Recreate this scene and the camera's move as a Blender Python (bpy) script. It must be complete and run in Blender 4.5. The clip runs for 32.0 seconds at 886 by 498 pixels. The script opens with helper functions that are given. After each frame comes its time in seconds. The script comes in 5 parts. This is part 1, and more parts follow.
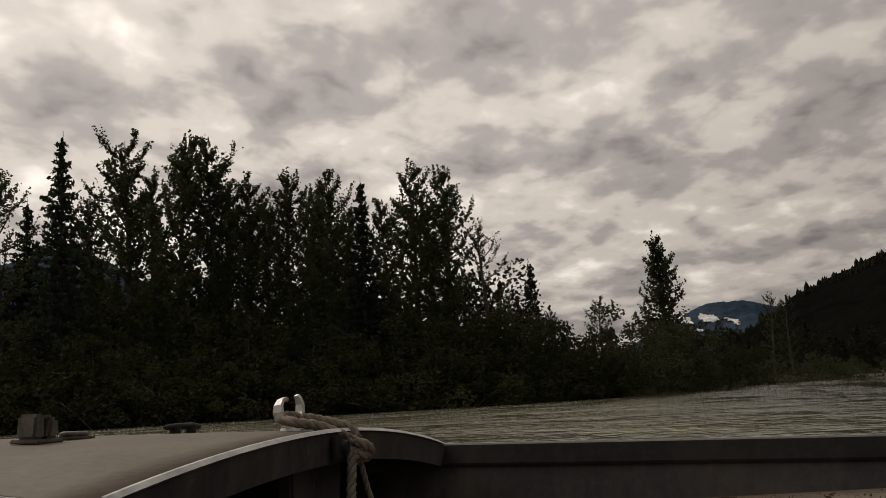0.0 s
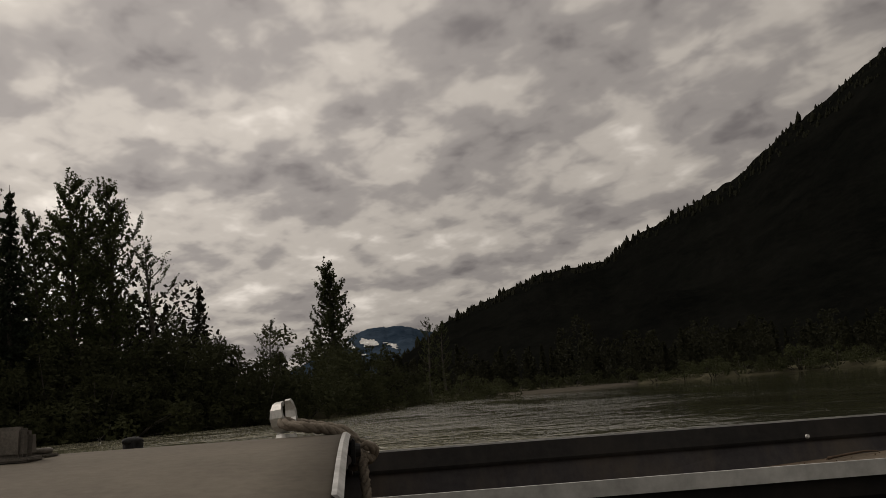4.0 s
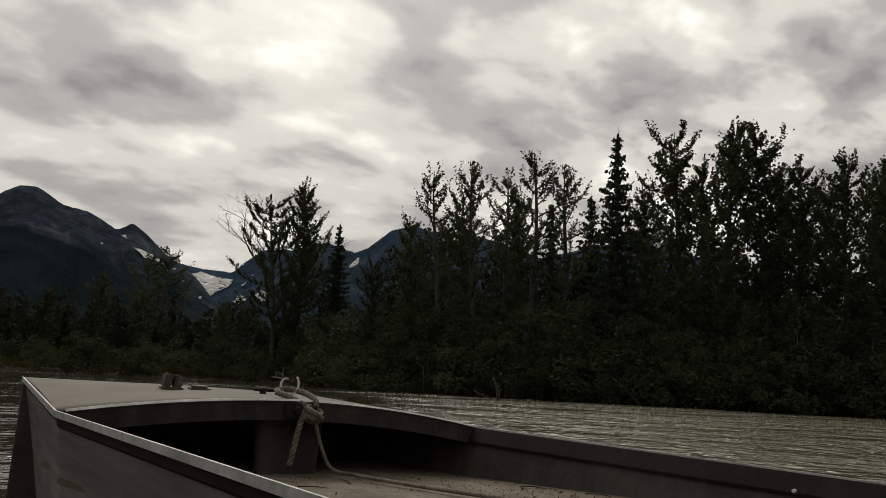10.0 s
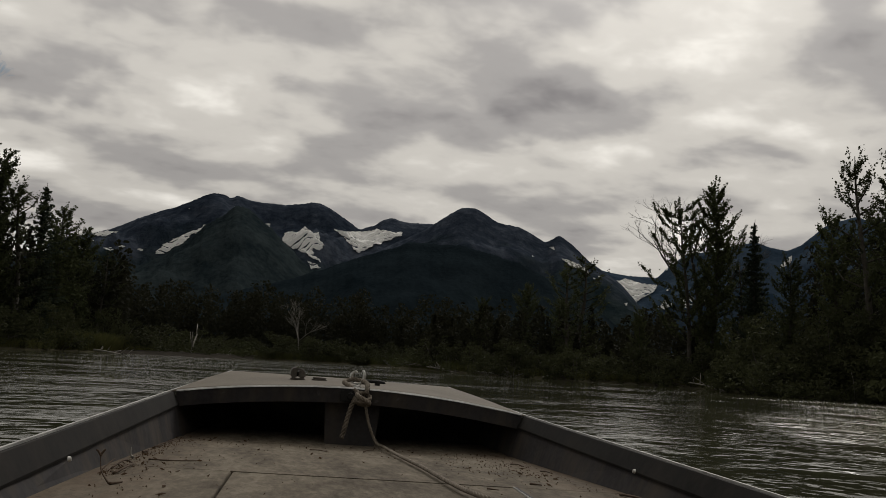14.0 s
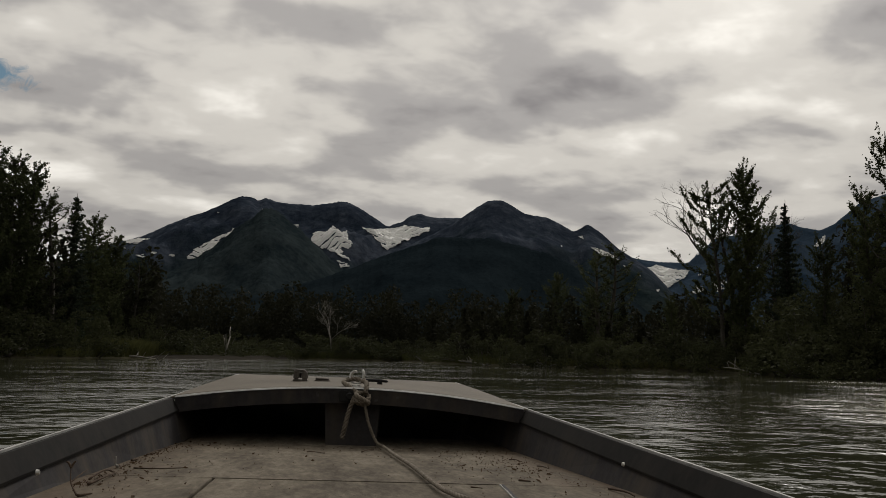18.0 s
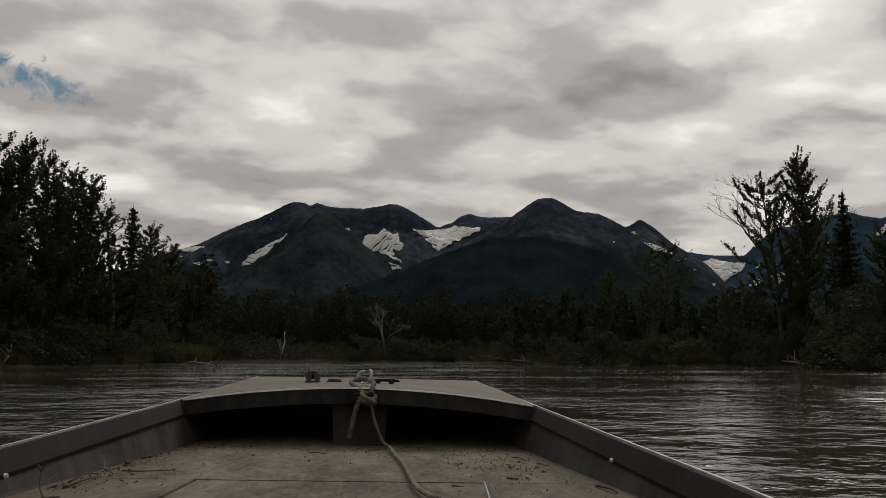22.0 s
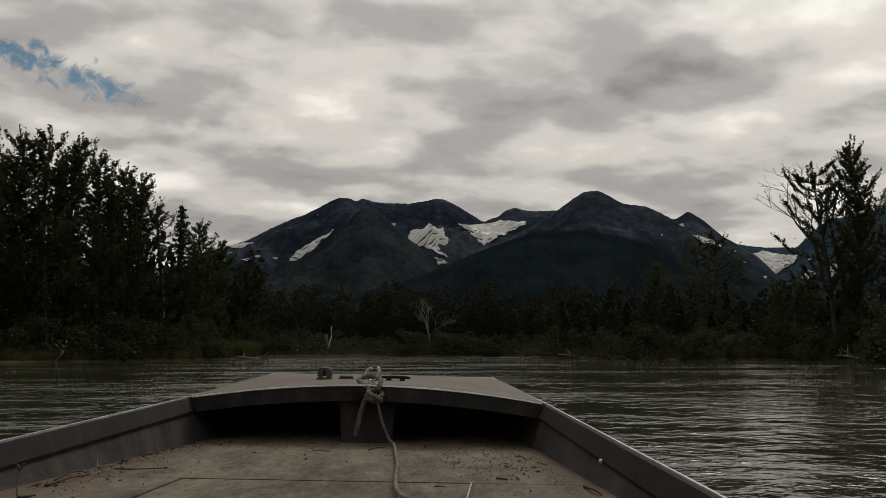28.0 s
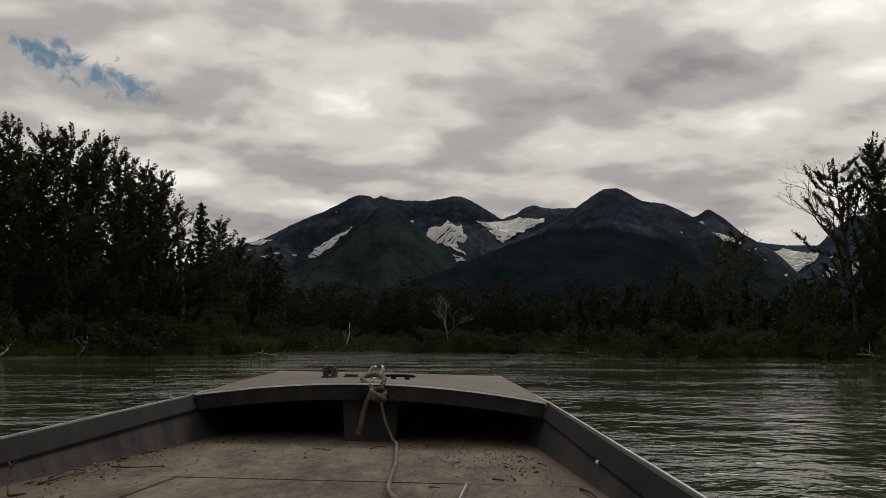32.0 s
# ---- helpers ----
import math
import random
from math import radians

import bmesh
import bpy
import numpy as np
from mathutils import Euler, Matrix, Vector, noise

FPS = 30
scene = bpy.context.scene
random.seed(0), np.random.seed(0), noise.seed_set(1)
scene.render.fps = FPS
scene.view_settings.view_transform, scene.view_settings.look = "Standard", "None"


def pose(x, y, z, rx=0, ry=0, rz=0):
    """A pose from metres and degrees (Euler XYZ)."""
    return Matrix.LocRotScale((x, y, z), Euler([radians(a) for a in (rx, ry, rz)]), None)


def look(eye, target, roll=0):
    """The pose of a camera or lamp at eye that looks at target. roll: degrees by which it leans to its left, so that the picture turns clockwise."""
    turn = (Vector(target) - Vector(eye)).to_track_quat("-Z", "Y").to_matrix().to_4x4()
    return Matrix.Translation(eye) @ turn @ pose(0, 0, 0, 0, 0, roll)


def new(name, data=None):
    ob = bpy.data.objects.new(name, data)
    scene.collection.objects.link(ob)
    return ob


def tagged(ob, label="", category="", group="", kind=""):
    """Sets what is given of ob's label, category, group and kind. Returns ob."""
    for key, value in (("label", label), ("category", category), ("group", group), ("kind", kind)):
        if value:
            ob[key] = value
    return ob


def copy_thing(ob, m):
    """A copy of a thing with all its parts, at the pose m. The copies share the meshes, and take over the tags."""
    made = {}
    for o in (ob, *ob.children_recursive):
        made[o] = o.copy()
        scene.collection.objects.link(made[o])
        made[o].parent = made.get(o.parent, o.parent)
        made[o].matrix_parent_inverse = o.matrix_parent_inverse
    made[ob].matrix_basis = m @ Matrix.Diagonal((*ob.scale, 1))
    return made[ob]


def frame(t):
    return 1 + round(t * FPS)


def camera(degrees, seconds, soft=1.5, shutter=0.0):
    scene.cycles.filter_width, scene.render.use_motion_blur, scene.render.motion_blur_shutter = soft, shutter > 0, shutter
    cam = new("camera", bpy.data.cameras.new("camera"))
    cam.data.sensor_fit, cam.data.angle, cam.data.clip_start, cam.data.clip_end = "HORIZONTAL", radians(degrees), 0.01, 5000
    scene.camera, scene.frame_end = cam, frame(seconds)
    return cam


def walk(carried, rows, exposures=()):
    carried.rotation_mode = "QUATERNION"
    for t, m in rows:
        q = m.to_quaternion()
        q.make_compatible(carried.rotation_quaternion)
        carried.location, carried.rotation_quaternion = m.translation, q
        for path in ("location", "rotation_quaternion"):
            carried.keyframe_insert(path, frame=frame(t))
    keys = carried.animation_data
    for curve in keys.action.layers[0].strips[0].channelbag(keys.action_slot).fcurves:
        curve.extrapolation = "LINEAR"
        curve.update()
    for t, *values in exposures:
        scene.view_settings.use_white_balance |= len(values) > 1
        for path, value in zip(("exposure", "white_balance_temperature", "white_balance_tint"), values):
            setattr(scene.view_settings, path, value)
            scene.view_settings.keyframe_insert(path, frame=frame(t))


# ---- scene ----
# A flat-bowed river boat floats on a silty northern river between wooded banks,
# under broken cloud, with snow-patched mountains beyond.

# -------- camera --------
cam = camera(54.4, 32.0, soft=0.8)
walk(cam, [
    (0, pose(-2.601, -0.893, 0.780, 99.66, 3.16, 2.99)),
    (0.5, pose(-2.626, -0.887, 0.780, 99.87, 3.46, 2.11)),
    (1, pose(-2.651, -0.881, 0.780, 100.68, 4.79, 1.19)),
    (1.5, pose(-2.704, -0.867, 0.779, 101.12, 5.64, -0.74)),
    (2, pose(-2.791, -0.845, 0.778, 100.91, 6.53, -4.07)),
    (2.5, pose(-2.914, -0.848, 0.778, 99.92, 7.01, -9.06)),
    (3, pose(-3.050, -0.838, 0.778, 99.63, 6.66, -14.58)),
    (3.5, pose(-3.146, -0.824, 0.778, 99.91, 5.66, -18.51)),
    (5.5, pose(-3.090, -0.833, 0.778, 98.48, 0.6, -16.21)),
    (6, pose(-3.001, -0.843, 0.778, 98.07, -0.68, -12.57)),
    (6.5, pose(-2.871, -0.848, 0.778, 98.4, -2.05, -7.3)),
    (7, pose(-2.728, -0.860, 0.779, 98.87, -1.62, -1.62)),
    (7.5, pose(-2.577, -0.897, 0.780, 99.84, -1.21, 3.84)),
    (8, pose(-2.404, -0.920, 0.782, 99.47, -1.69, 9.79)),
    (8.5, pose(-2.158, -0.974, 0.788, 99.41, -2.94, 16.89)),
    (9, pose(-1.813, -1.004, 0.797, 98.21, -4.22, 25.67)),
    (9.5, pose(-1.414, -1.038, 0.799, 98.18, -3.22, 33.62)),
    (10, pose(-1.123, -1.019, 0.800, 98.78, -2.81, 38.99)),
    (10.5, pose(-1.018, -1.002, 0.800, 99.35, -4.36, 40.88)),
    (11, pose(-0.971, -0.993, 0.800, 100.15, -4.48, 41.72)),
    (11.5, pose(-0.869, -0.966, 0.800, 100, -3.96, 43.6)),
    (12, pose(-0.673, -0.902, 0.800, 97.75, -4.42, 54.29)),
    (12.5, pose(-0.420, -0.790, 0.800, 96.97, -3.59, 58.34)),
    (13, pose(-0.262, -0.686, 0.800, 97.83, -3.08, 61.09)),
    (13.5, pose(-0.110, -0.505, 0.808, 98.04, -2.78, 64.1)),
    (14, pose(-0.029, -0.366, 0.831, 97.63, -3.33, 66.8)),
    (14.5, pose(-0.020, -0.306, 0.842, 97.31, -2.66, 67.93)),
    (16.5, pose(-0.028, -0.389, 0.835, 97.3, 0.05, 65.69)),
    (17, pose(-0.019, -0.353, 0.832, 97.41, -0.43, 66.58)),
    (17.5, pose(-0.015, -0.303, 0.835, 97.37, -0.79, 67.71)),
    (18, pose(-0.011, -0.248, 0.844, 97.15, -1.27, 68.97)),
    (18.5, pose(-0.004, -0.196, 0.844, 97.11, -1.02, 70.12)),
    (19, pose(0.001, -0.145, 0.845, 97.06, -1.1, 71.28)),
    (19.5, pose(0.005, -0.106, 0.847, 97.01, -1.24, 72.17)),
    (20, pose(0.011, -0.081, 0.842, 97.08, -0.86, 72.7)),
    (20.5, pose(0.017, -0.071, 0.838, 97.14, -0.19, 72.88)),
    (21, pose(0.017, -0.076, 0.839, 97.12, -0.08, 72.76)),
    (21.5, pose(0.016, -0.086, 0.839, 97.12, -0.06, 72.53)),
    (22, pose(0.016, -0.086, 0.839, 97.12, -0.08, 72.54)),
    (22.5, pose(0.015, -0.070, 0.837, 97.19, -0.5, 72.92)),
    (23, pose(0.019, -0.044, 0.843, 97, -0.35, 73.52)),
    (23.5, pose(0.021, -0.019, 0.843, 97, -0.44, 74.09)),
    (24, pose(0.024, 0.000, 0.839, 97.07, -0.29, 74.52)),
    (24.5, pose(0.027, 0.002, 0.838, 97.08, -0.07, 74.55)),
    (26.5, pose(0.027, 0.030, 0.843, 96.91, -0.16, 75.2)),
    (27, pose(0.029, 0.042, 0.846, 96.82, 0.01, 75.46)),
    (28, pose(0.028, 0.048, 0.848, 96.75, 0.02, 75.6)),
    (28.5, pose(0.029, 0.041, 0.850, 96.69, 0.2, 75.42)),
    (29, pose(0.028, 0.036, 0.851, 96.69, 0.17, 75.3)),
    (29.5, pose(0.029, 0.042, 0.850, 96.69, 0.16, 75.44)),
    (30, pose(0.027, 0.047, 0.855, 96.58, 0.1, 75.57)),
    (30.5, pose(0.029, 0.058, 0.852, 96.63, 0.16, 75.81)),
    (31, pose(0.028, 0.061, 0.849, 96.72, -0.05, 75.91)),
    (31.5, pose(0.028, 0.075, 0.848, 96.72, -0.1, 76.22)),
    (32, pose(0.025, 0.099, 0.853, 96.57, -0.21, 76.8)),
], exposures=[(0.0, 0.15, 6900, 14), (1.2, 0.17, 6880, 14), (3.0, -0.04, 6860, 14), (6.0, 0.14, 6780, 12), (9.0, 0.21, 6600, 10), (10.2, 0.23, 6530, 10), (12.0, -0.06, 6520, 10), (14.0, -0.03, 6500, 10), (17.0, 0.03, 6500, 10), (27.0, 0.05, 6500, 10), (30.0, 0.10, 6500, 10), (32.0, 0.10, 6500, 10)])


# -------- node helpers --------
def node(tree, kind, links=None, operation=None, data_type=None, interpolation_type=None):
    n = tree.nodes.new(kind)
    if operation:
        n.operation = operation
    if data_type:
        n.data_type = data_type
    if interpolation_type:
        n.interpolation_type = interpolation_type
    for key, value in (links or {}).items():
        if isinstance(value, bpy.types.NodeSocket):
            tree.links.new(value, n.inputs[key])
        else:
            n.inputs[key].default_value = value
    return n


def ramp(tree, fac, stops, smooth=False):
    n = tree.nodes.new("ShaderNodeValToRGB")
    n.color_ramp.interpolation = "EASE" if smooth else "LINEAR"
    while len(n.color_ramp.elements) < len(stops):
        n.color_ramp.elements.new(0.5)
    for e, (p, c) in zip(n.color_ramp.elements, stops):
        e.position = p
        e.color = (c, c, c, 1) if isinstance(c, (int, float)) else (*c, 1)
    tree.links.new(fac, n.inputs[0])
    return n.outputs[0]


def maths(tree, op, a, b=0.0, clamp=False):
    n = node(tree, "ShaderNodeMath", {0: a, 1: b}, operation=op)
    n.use_clamp = clamp
    return n.outputs[0]


def mix(tree, fac, a, b):
    return node(tree, "ShaderNodeMix", {0: fac, 6: a, 7: b}, data_type="RGBA").outputs[2]


def rgba(c):
    return (*c, 1.0)


# -------- sky and sun --------
SUN_BEARING, SUN_HEIGHT = 52.0, 42.0
world = bpy.data.worlds.new("overcast_sky")
scene.world = world
world.use_nodes = True
wt = world.node_tree
wt.nodes.clear()
sky = node(wt, "ShaderNodeTexSky")
sky.sky_type, sky.sun_disc = "NISHITA", False
sky.sun_elevation, sky.sun_rotation = radians(SUN_HEIGHT), radians(-SUN_BEARING)
sky.air_density, sky.dust_density = 1.0, 1.0
way = node(wt, "ShaderNodeTexCoord").outputs["Generated"]
axes = node(wt, "ShaderNodeSeparateXYZ", {0: way})
height = maths(wt, "MAXIMUM", axes.outputs[2], 0.0)
low = maths(wt, "ADD", height, 0.20)
flat = node(wt, "ShaderNodeCombineXYZ", {0: maths(wt, "DIVIDE", axes.outputs[0], low), 1: maths(wt, "DIVIDE", axes.outputs[1], low), 2: 0.0}).outputs[0]
turned = node(wt, "ShaderNodeMapping", {0: flat, "Rotation": (0, 0, radians(-30)), "Scale": (1.25, 1.0, 1.0)}).outputs[0]
big = node(wt, "ShaderNodeTexNoise", {"Vector": turned, "Scale": 1.1, "Detail": 2.0, "Roughness": 0.5, "Distortion": 0.2}).outputs[0]
mid = node(wt, "ShaderNodeTexNoise", {"Vector": turned, "Scale": 3.0, "Detail": 1.5, "Roughness": 0.45, "Distortion": 0.25}).outputs[0]
fine = node(wt, "ShaderNodeTexNoise", {"Vector": turned, "Scale": 8.0, "Detail": 3.0, "Roughness": 0.5, "Distortion": 0.2}).outputs[0]
# bearing and height of the way looked along, in degrees, with wavering cloud edges
bearing = maths(wt, "DEGREES", maths(wt, "ARCTAN2", maths(wt, "MULTIPLY", axes.outputs[0], -1.0), axes.outputs[1]))
rise = maths(wt, "DEGREES", maths(wt, "ARCSINE", axes.outputs[2]))
waver = node(wt, "ShaderNodeSeparateXYZ", {0: node(wt, "ShaderNodeTexNoise", {"Vector": way, "Scale": 9.0, "Detail": 4.0, "Roughness": 0.55}).outputs["Color"]}).outputs
bent_bearing = maths(wt, "ADD", bearing, maths(wt, "MULTIPLY", maths(wt, "SUBTRACT", waver[0], 0.5), 11.0))
bent_rise = maths(wt, "ADD", rise, maths(wt, "MULTIPLY", maths(wt, "SUBTRACT", waver[1], 0.5), 5.5))
# the darker rolls and the thin bright places of the cloud deck: bearing, height, half width, half height, weight
ROLLS = [(9.4, 22.1, 5.6, 2.3, 0.5), (13.7, 18.9, 2.6, 1.6, 0.7), (17.0, 13.6, 7.0, 1.4, 0.7), (-10.1, 16.3, 8.3, 1.7, 0.8), (-16.0, 12.5, 9.4, 1.5, 0.8), (-17.8, 8.3, 4.5, 0.6, 0.5), (-34.6, 18.4, 11.0, 4.5, 0.4),
         (63.2, 17.6, 6.5, 2.6, 0.9), (37.8, 18.6, 8.0, 2.8, 0.7), (47.5, 14.3, 6.5, 1.8, 0.5), (80.3, 21.7, 6.0, 1.9, 0.8), (92.0, 15.6, 9.0, 1.1, 0.75), (91.5, 12.4, 9.4, 0.9, 0.6), (77.8, 11.0, 11.0, 0.9, 0.5), (98.0, 20.6, 5.6, 1.3, 0.4), (82.5, 15.4, 5.5, 1.9, 0.75)]
BREAKS = [(10.7, 16.3, 3.4, 1.6, 0.8), (15.3, 15.4, 3.0, 1.0, 0.9), (25.1, 12.3, 7.0, 1.7, 0.9), (-7.5, 20.6, 5.6, 2.6, 0.6), (-5.7, 25.6, 5.6, 2.3, 0.8), (-13.0, 9.0, 11.0, 1.2, 0.7), (22.9, 23.1, 7.0, 2.3, 0.6),
          (49.8, 21.2, 6.5, 3.2, 1.15), (65.7, 23.4, 4.5, 2.3, 0.7), (98.8, 14.0, 6.0, 2.0, 1.0), (60.8, 13.6, 5.6, 1.2, 0.6), (94.0, 18.8, 5.0, 1.5, 0.5)]
shape = None
for rolls, sign in ((ROLLS, -1.0), (BREAKS, 1.0)):
    for b0, e0, wide, tall, weight in rolls:
        u = maths(wt, "DIVIDE", maths(wt, "SUBTRACT", bent_bearing, b0), wide)
        v = maths(wt, "DIVIDE", maths(wt, "SUBTRACT", bent_rise, e0), tall)
        off = maths(wt, "ADD", maths(wt, "MULTIPLY", u, u), maths(wt, "MULTIPLY", v, v))
        puff = maths(wt, "MULTIPLY", maths(wt, "EXPONENT", maths(wt, "MULTIPLY", off, -0.9)), sign * weight)
        shape = puff if shape is None else maths(wt, "ADD", shape, puff)
cloud = maths(wt, "ADD", maths(wt, "ADD", maths(wt, "MULTIPLY", big, 0.34), maths(wt, "MULTIPLY", mid, 0.40)), maths(wt, "ADD", maths(wt, "MULTIPLY", fine, 0.15), 0.055))
cloud = maths(wt, "ADD", cloud, maths(wt, "MULTIPLY", shape, 0.082))
# the deck breaks into finer cells away from the mountains
cells = node(wt, "ShaderNodeMapRange", {0: bearing, 1: 48.0, 2: 12.0, 3: 0.0, 4: 0.13}, interpolation_type="SMOOTHSTEP").outputs[0]
cloud = maths(wt, "ADD", cloud, maths(wt, "MULTIPLY", maths(wt, "SUBTRACT", fine, 0.5), cells))
tone = ramp(wt, cloud, [(0.34, (0.235, 0.222, 0.222)), (0.44, (0.39, 0.372, 0.357)), (0.53, (0.62, 0.59, 0.54)), (0.66, (1.02, 0.98, 0.90))], True)
# the veiled sun brightens the cloud round its place
sb, sh = radians(SUN_BEARING), radians(SUN_HEIGHT)
sunward = node(wt, "ShaderNodeVectorMath", {0: way, 1: (-math.sin(sb) * math.cos(sh), math.cos(sb) * math.cos(sh), math.sin(sh))}, operation="DOT_PRODUCT").outputs["Value"]
veil = ramp(wt, maths(wt, "ADD", maths(wt, "MULTIPLY", sunward, 0.5), 0.5), [(0.0, 0.46), (0.45, 0.52), (0.64, 0.72), (0.82, 0.97), (0.95, 1.04), (1.0, 1.6)], True)
haze = ramp(wt, height, [(0.0, 0.74), (0.16, 0.90), (0.32, 1.0)], True)
lit = node(wt, "ShaderNodeVectorMath", {0: tone, 1: maths(wt, "MULTIPLY", veil, haze)}, operation="MULTIPLY").outputs[0]
# a torn slanting gap in the cloud, with blue behind it
gap_run = maths(wt, "SUBTRACT", bearing, 99.8)
gap_line = maths(wt, "ABSOLUTE", maths(wt, "SUBTRACT", maths(wt, "SUBTRACT", rise, 16.9), maths(wt, "MULTIPLY", gap_run, 0.27)))
gap_way = maths(wt, "ADD", maths(wt, "MULTIPLY", gap_line, 0.22), maths(wt, "POWER", maths(wt, "DIVIDE", maths(wt, "ABSOLUTE", gap_run), 7.0), 4.0))
torn = node(wt, "ShaderNodeTexNoise", {"Vector": way, "Scale": 60.0, "Detail": 6.0, "Roughness": 0.60, "Distortion": 0.7}).outputs[0]
hole = ramp(wt, maths(wt, "SUBTRACT", torn, gap_way), [(0.27, 0.0), (0.49, 0.95)])
blue = node(wt, "ShaderNodeVectorMath", {0: sky.outputs[0], 3: 0.045}, operation="SCALE").outputs[0]
teal = node(wt, "ShaderNodeVectorMath", {0: blue, 1: (0.80, 1.0, 0.95)}, operation="MULTIPLY").outputs[0]
ground_side = ramp(wt, maths(wt, "ADD", axes.outputs[2], 0.5), [(0.49, (0.04, 0.045, 0.04)), (0.50, (1, 1, 1))])
shown = node(wt, "ShaderNodeVectorMath", {0: mix(wt, hole, lit, teal), 1: ground_side}, operation="MULTIPLY").outputs[0]
back = node(wt, "ShaderNodeBackground", {0: shown, 1: 1.0})
node(wt, "ShaderNodeOutputWorld", {0: back.outputs[0]})

sun = new("sun", bpy.data.lights.new("sun", "SUN"))
sun.data.energy, sun.data.angle, sun.data.color = 0.9, radians(25), (1.0, 0.95, 0.88)
sun.matrix_world = look((-math.sin(sb) * 50, math.cos(sb) * 50, math.tan(sh) * 50), (0, 0, 0))


# -------- materials --------
def material(name, rough=0.6, metal=0.0, spec=0.5):
    m = bpy.data.materials.new(name)
    m.use_nodes = True
    t = m.node_tree
    b = t.nodes["Principled BSDF"]
    b.inputs["Roughness"].default_value, b.inputs["Metallic"].default_value = rough, metal
    b.inputs["Specular IOR Level"].default_value = spec
    return m, t, b


def grain(t, scale, detail=6.0, rough=0.6, vec=None, stretch=None):
    c = vec or node(t, "ShaderNodeTexCoord").outputs["Object"]
    if stretch:
        c = node(t, "ShaderNodeMapping", {0: c, "Scale": stretch}).outputs[0]
    return node(t, "ShaderNodeTexNoise", {"Vector": c, "Scale": scale, "Detail": detail, "Roughness": rough}).outputs[0]


def bump(t, b, height, strength, distance):
    n = node(t, "ShaderNodeBump", {"Height": height, "Strength": strength, "Distance": distance})
    t.links.new(n.outputs[0], b.inputs["Normal"])


def two_tone(name, dark, light, scale, rough=0.7, metal=0.0, fine=None, spec=0.3, relief=0.0, spread=(0.35, 0.65)):
    """A surface that wanders between two colours at a large scale, with a finer grain over it."""
    m, t, b = material(name, rough, metal, spec)
    a = grain(t, scale)
    f = grain(t, fine or scale * 9)
    both = maths(t, "ADD", maths(t, "MULTIPLY", a, 0.6), maths(t, "MULTIPLY", f, 0.4))
    t.links.new(ramp(t, both, [(spread[0], dark), (spread[1], light)]), b.inputs["Base Color"])
    if relief:
        bump(t, b, f, 0.6, relief)
    return m


def foliage(name, dark, light):
    m, t, b = material(name, 0.8, 0.0, 0.08)
    own = node(t, "ShaderNodeObjectInfo").outputs["Random"]
    leaf = node(t, "ShaderNodeNewGeometry").outputs["Random Per Island"]
    patch = grain(t, 0.5, 2.0)
    v = maths(t, "ADD", maths(t, "ADD", maths(t, "MULTIPLY", own, 0.42), maths(t, "MULTIPLY", leaf, 0.10)), maths(t, "MULTIPLY", patch, 0.48))
    tint = ramp(t, v, [(0.15, dark), (0.80, light)])
    t.links.new(tint, b.inputs["Base Color"])
    through_light = node(t, "ShaderNodeBsdfTranslucent", {0: tint}).outputs[0]
    both = node(t, "ShaderNodeMixShader", {0: 0.34, 1: b.outputs[0], 2: through_light}).outputs[0]
    t.links.new(both, t.nodes["Material Output"].inputs[0])
    return m


LEAF = foliage("cottonwood_leaf", (0.036, 0.042, 0.020), (0.074, 0.086, 0.038))
NEEDLE = foliage("spruce_needle", (0.022, 0.030, 0.020), (0.046, 0.058, 0.036))
WILLOW = foliage("willow_leaf", (0.028, 0.031, 0.016), (0.062, 0.068, 0.032))
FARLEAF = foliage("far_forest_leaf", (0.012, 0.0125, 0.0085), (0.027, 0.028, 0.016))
GRASS = foliage("bank_grass", (0.04, 0.048, 0.017), (0.12, 0.12, 0.045))
BARK = two_tone("grey_bark", (0.03, 0.027, 0.022), (0.10, 0.09, 0.075), 3.0, 0.9, relief=0.02)
DEADWOOD = two_tone("weathered_wood", (0.16, 0.15, 0.13), (0.38, 0.36, 0.32), 4.0, 0.85, relief=0.01)
WETWOOD = two_tone("wet_driftwood", (0.03, 0.026, 0.022), (0.09, 0.08, 0.065), 4.0, 0.6, relief=0.01)
GREYWOOD = two_tone("grey_dead_branch", (0.10, 0.094, 0.082), (0.28, 0.265, 0.235), 4.0, 0.85, relief=0.01)
EARTH = two_tone("bank_earth", (0.035, 0.032, 0.022), (0.09, 0.085, 0.055), 0.25, 0.95, fine=3.0, relief=0.05, spec=0.0)
GRAVEL = two_tone("bar_gravel", (0.045, 0.040, 0.032), (0.11, 0.10, 0.082), 0.6, 0.95, fine=14.0, relief=0.03, spec=0.0)
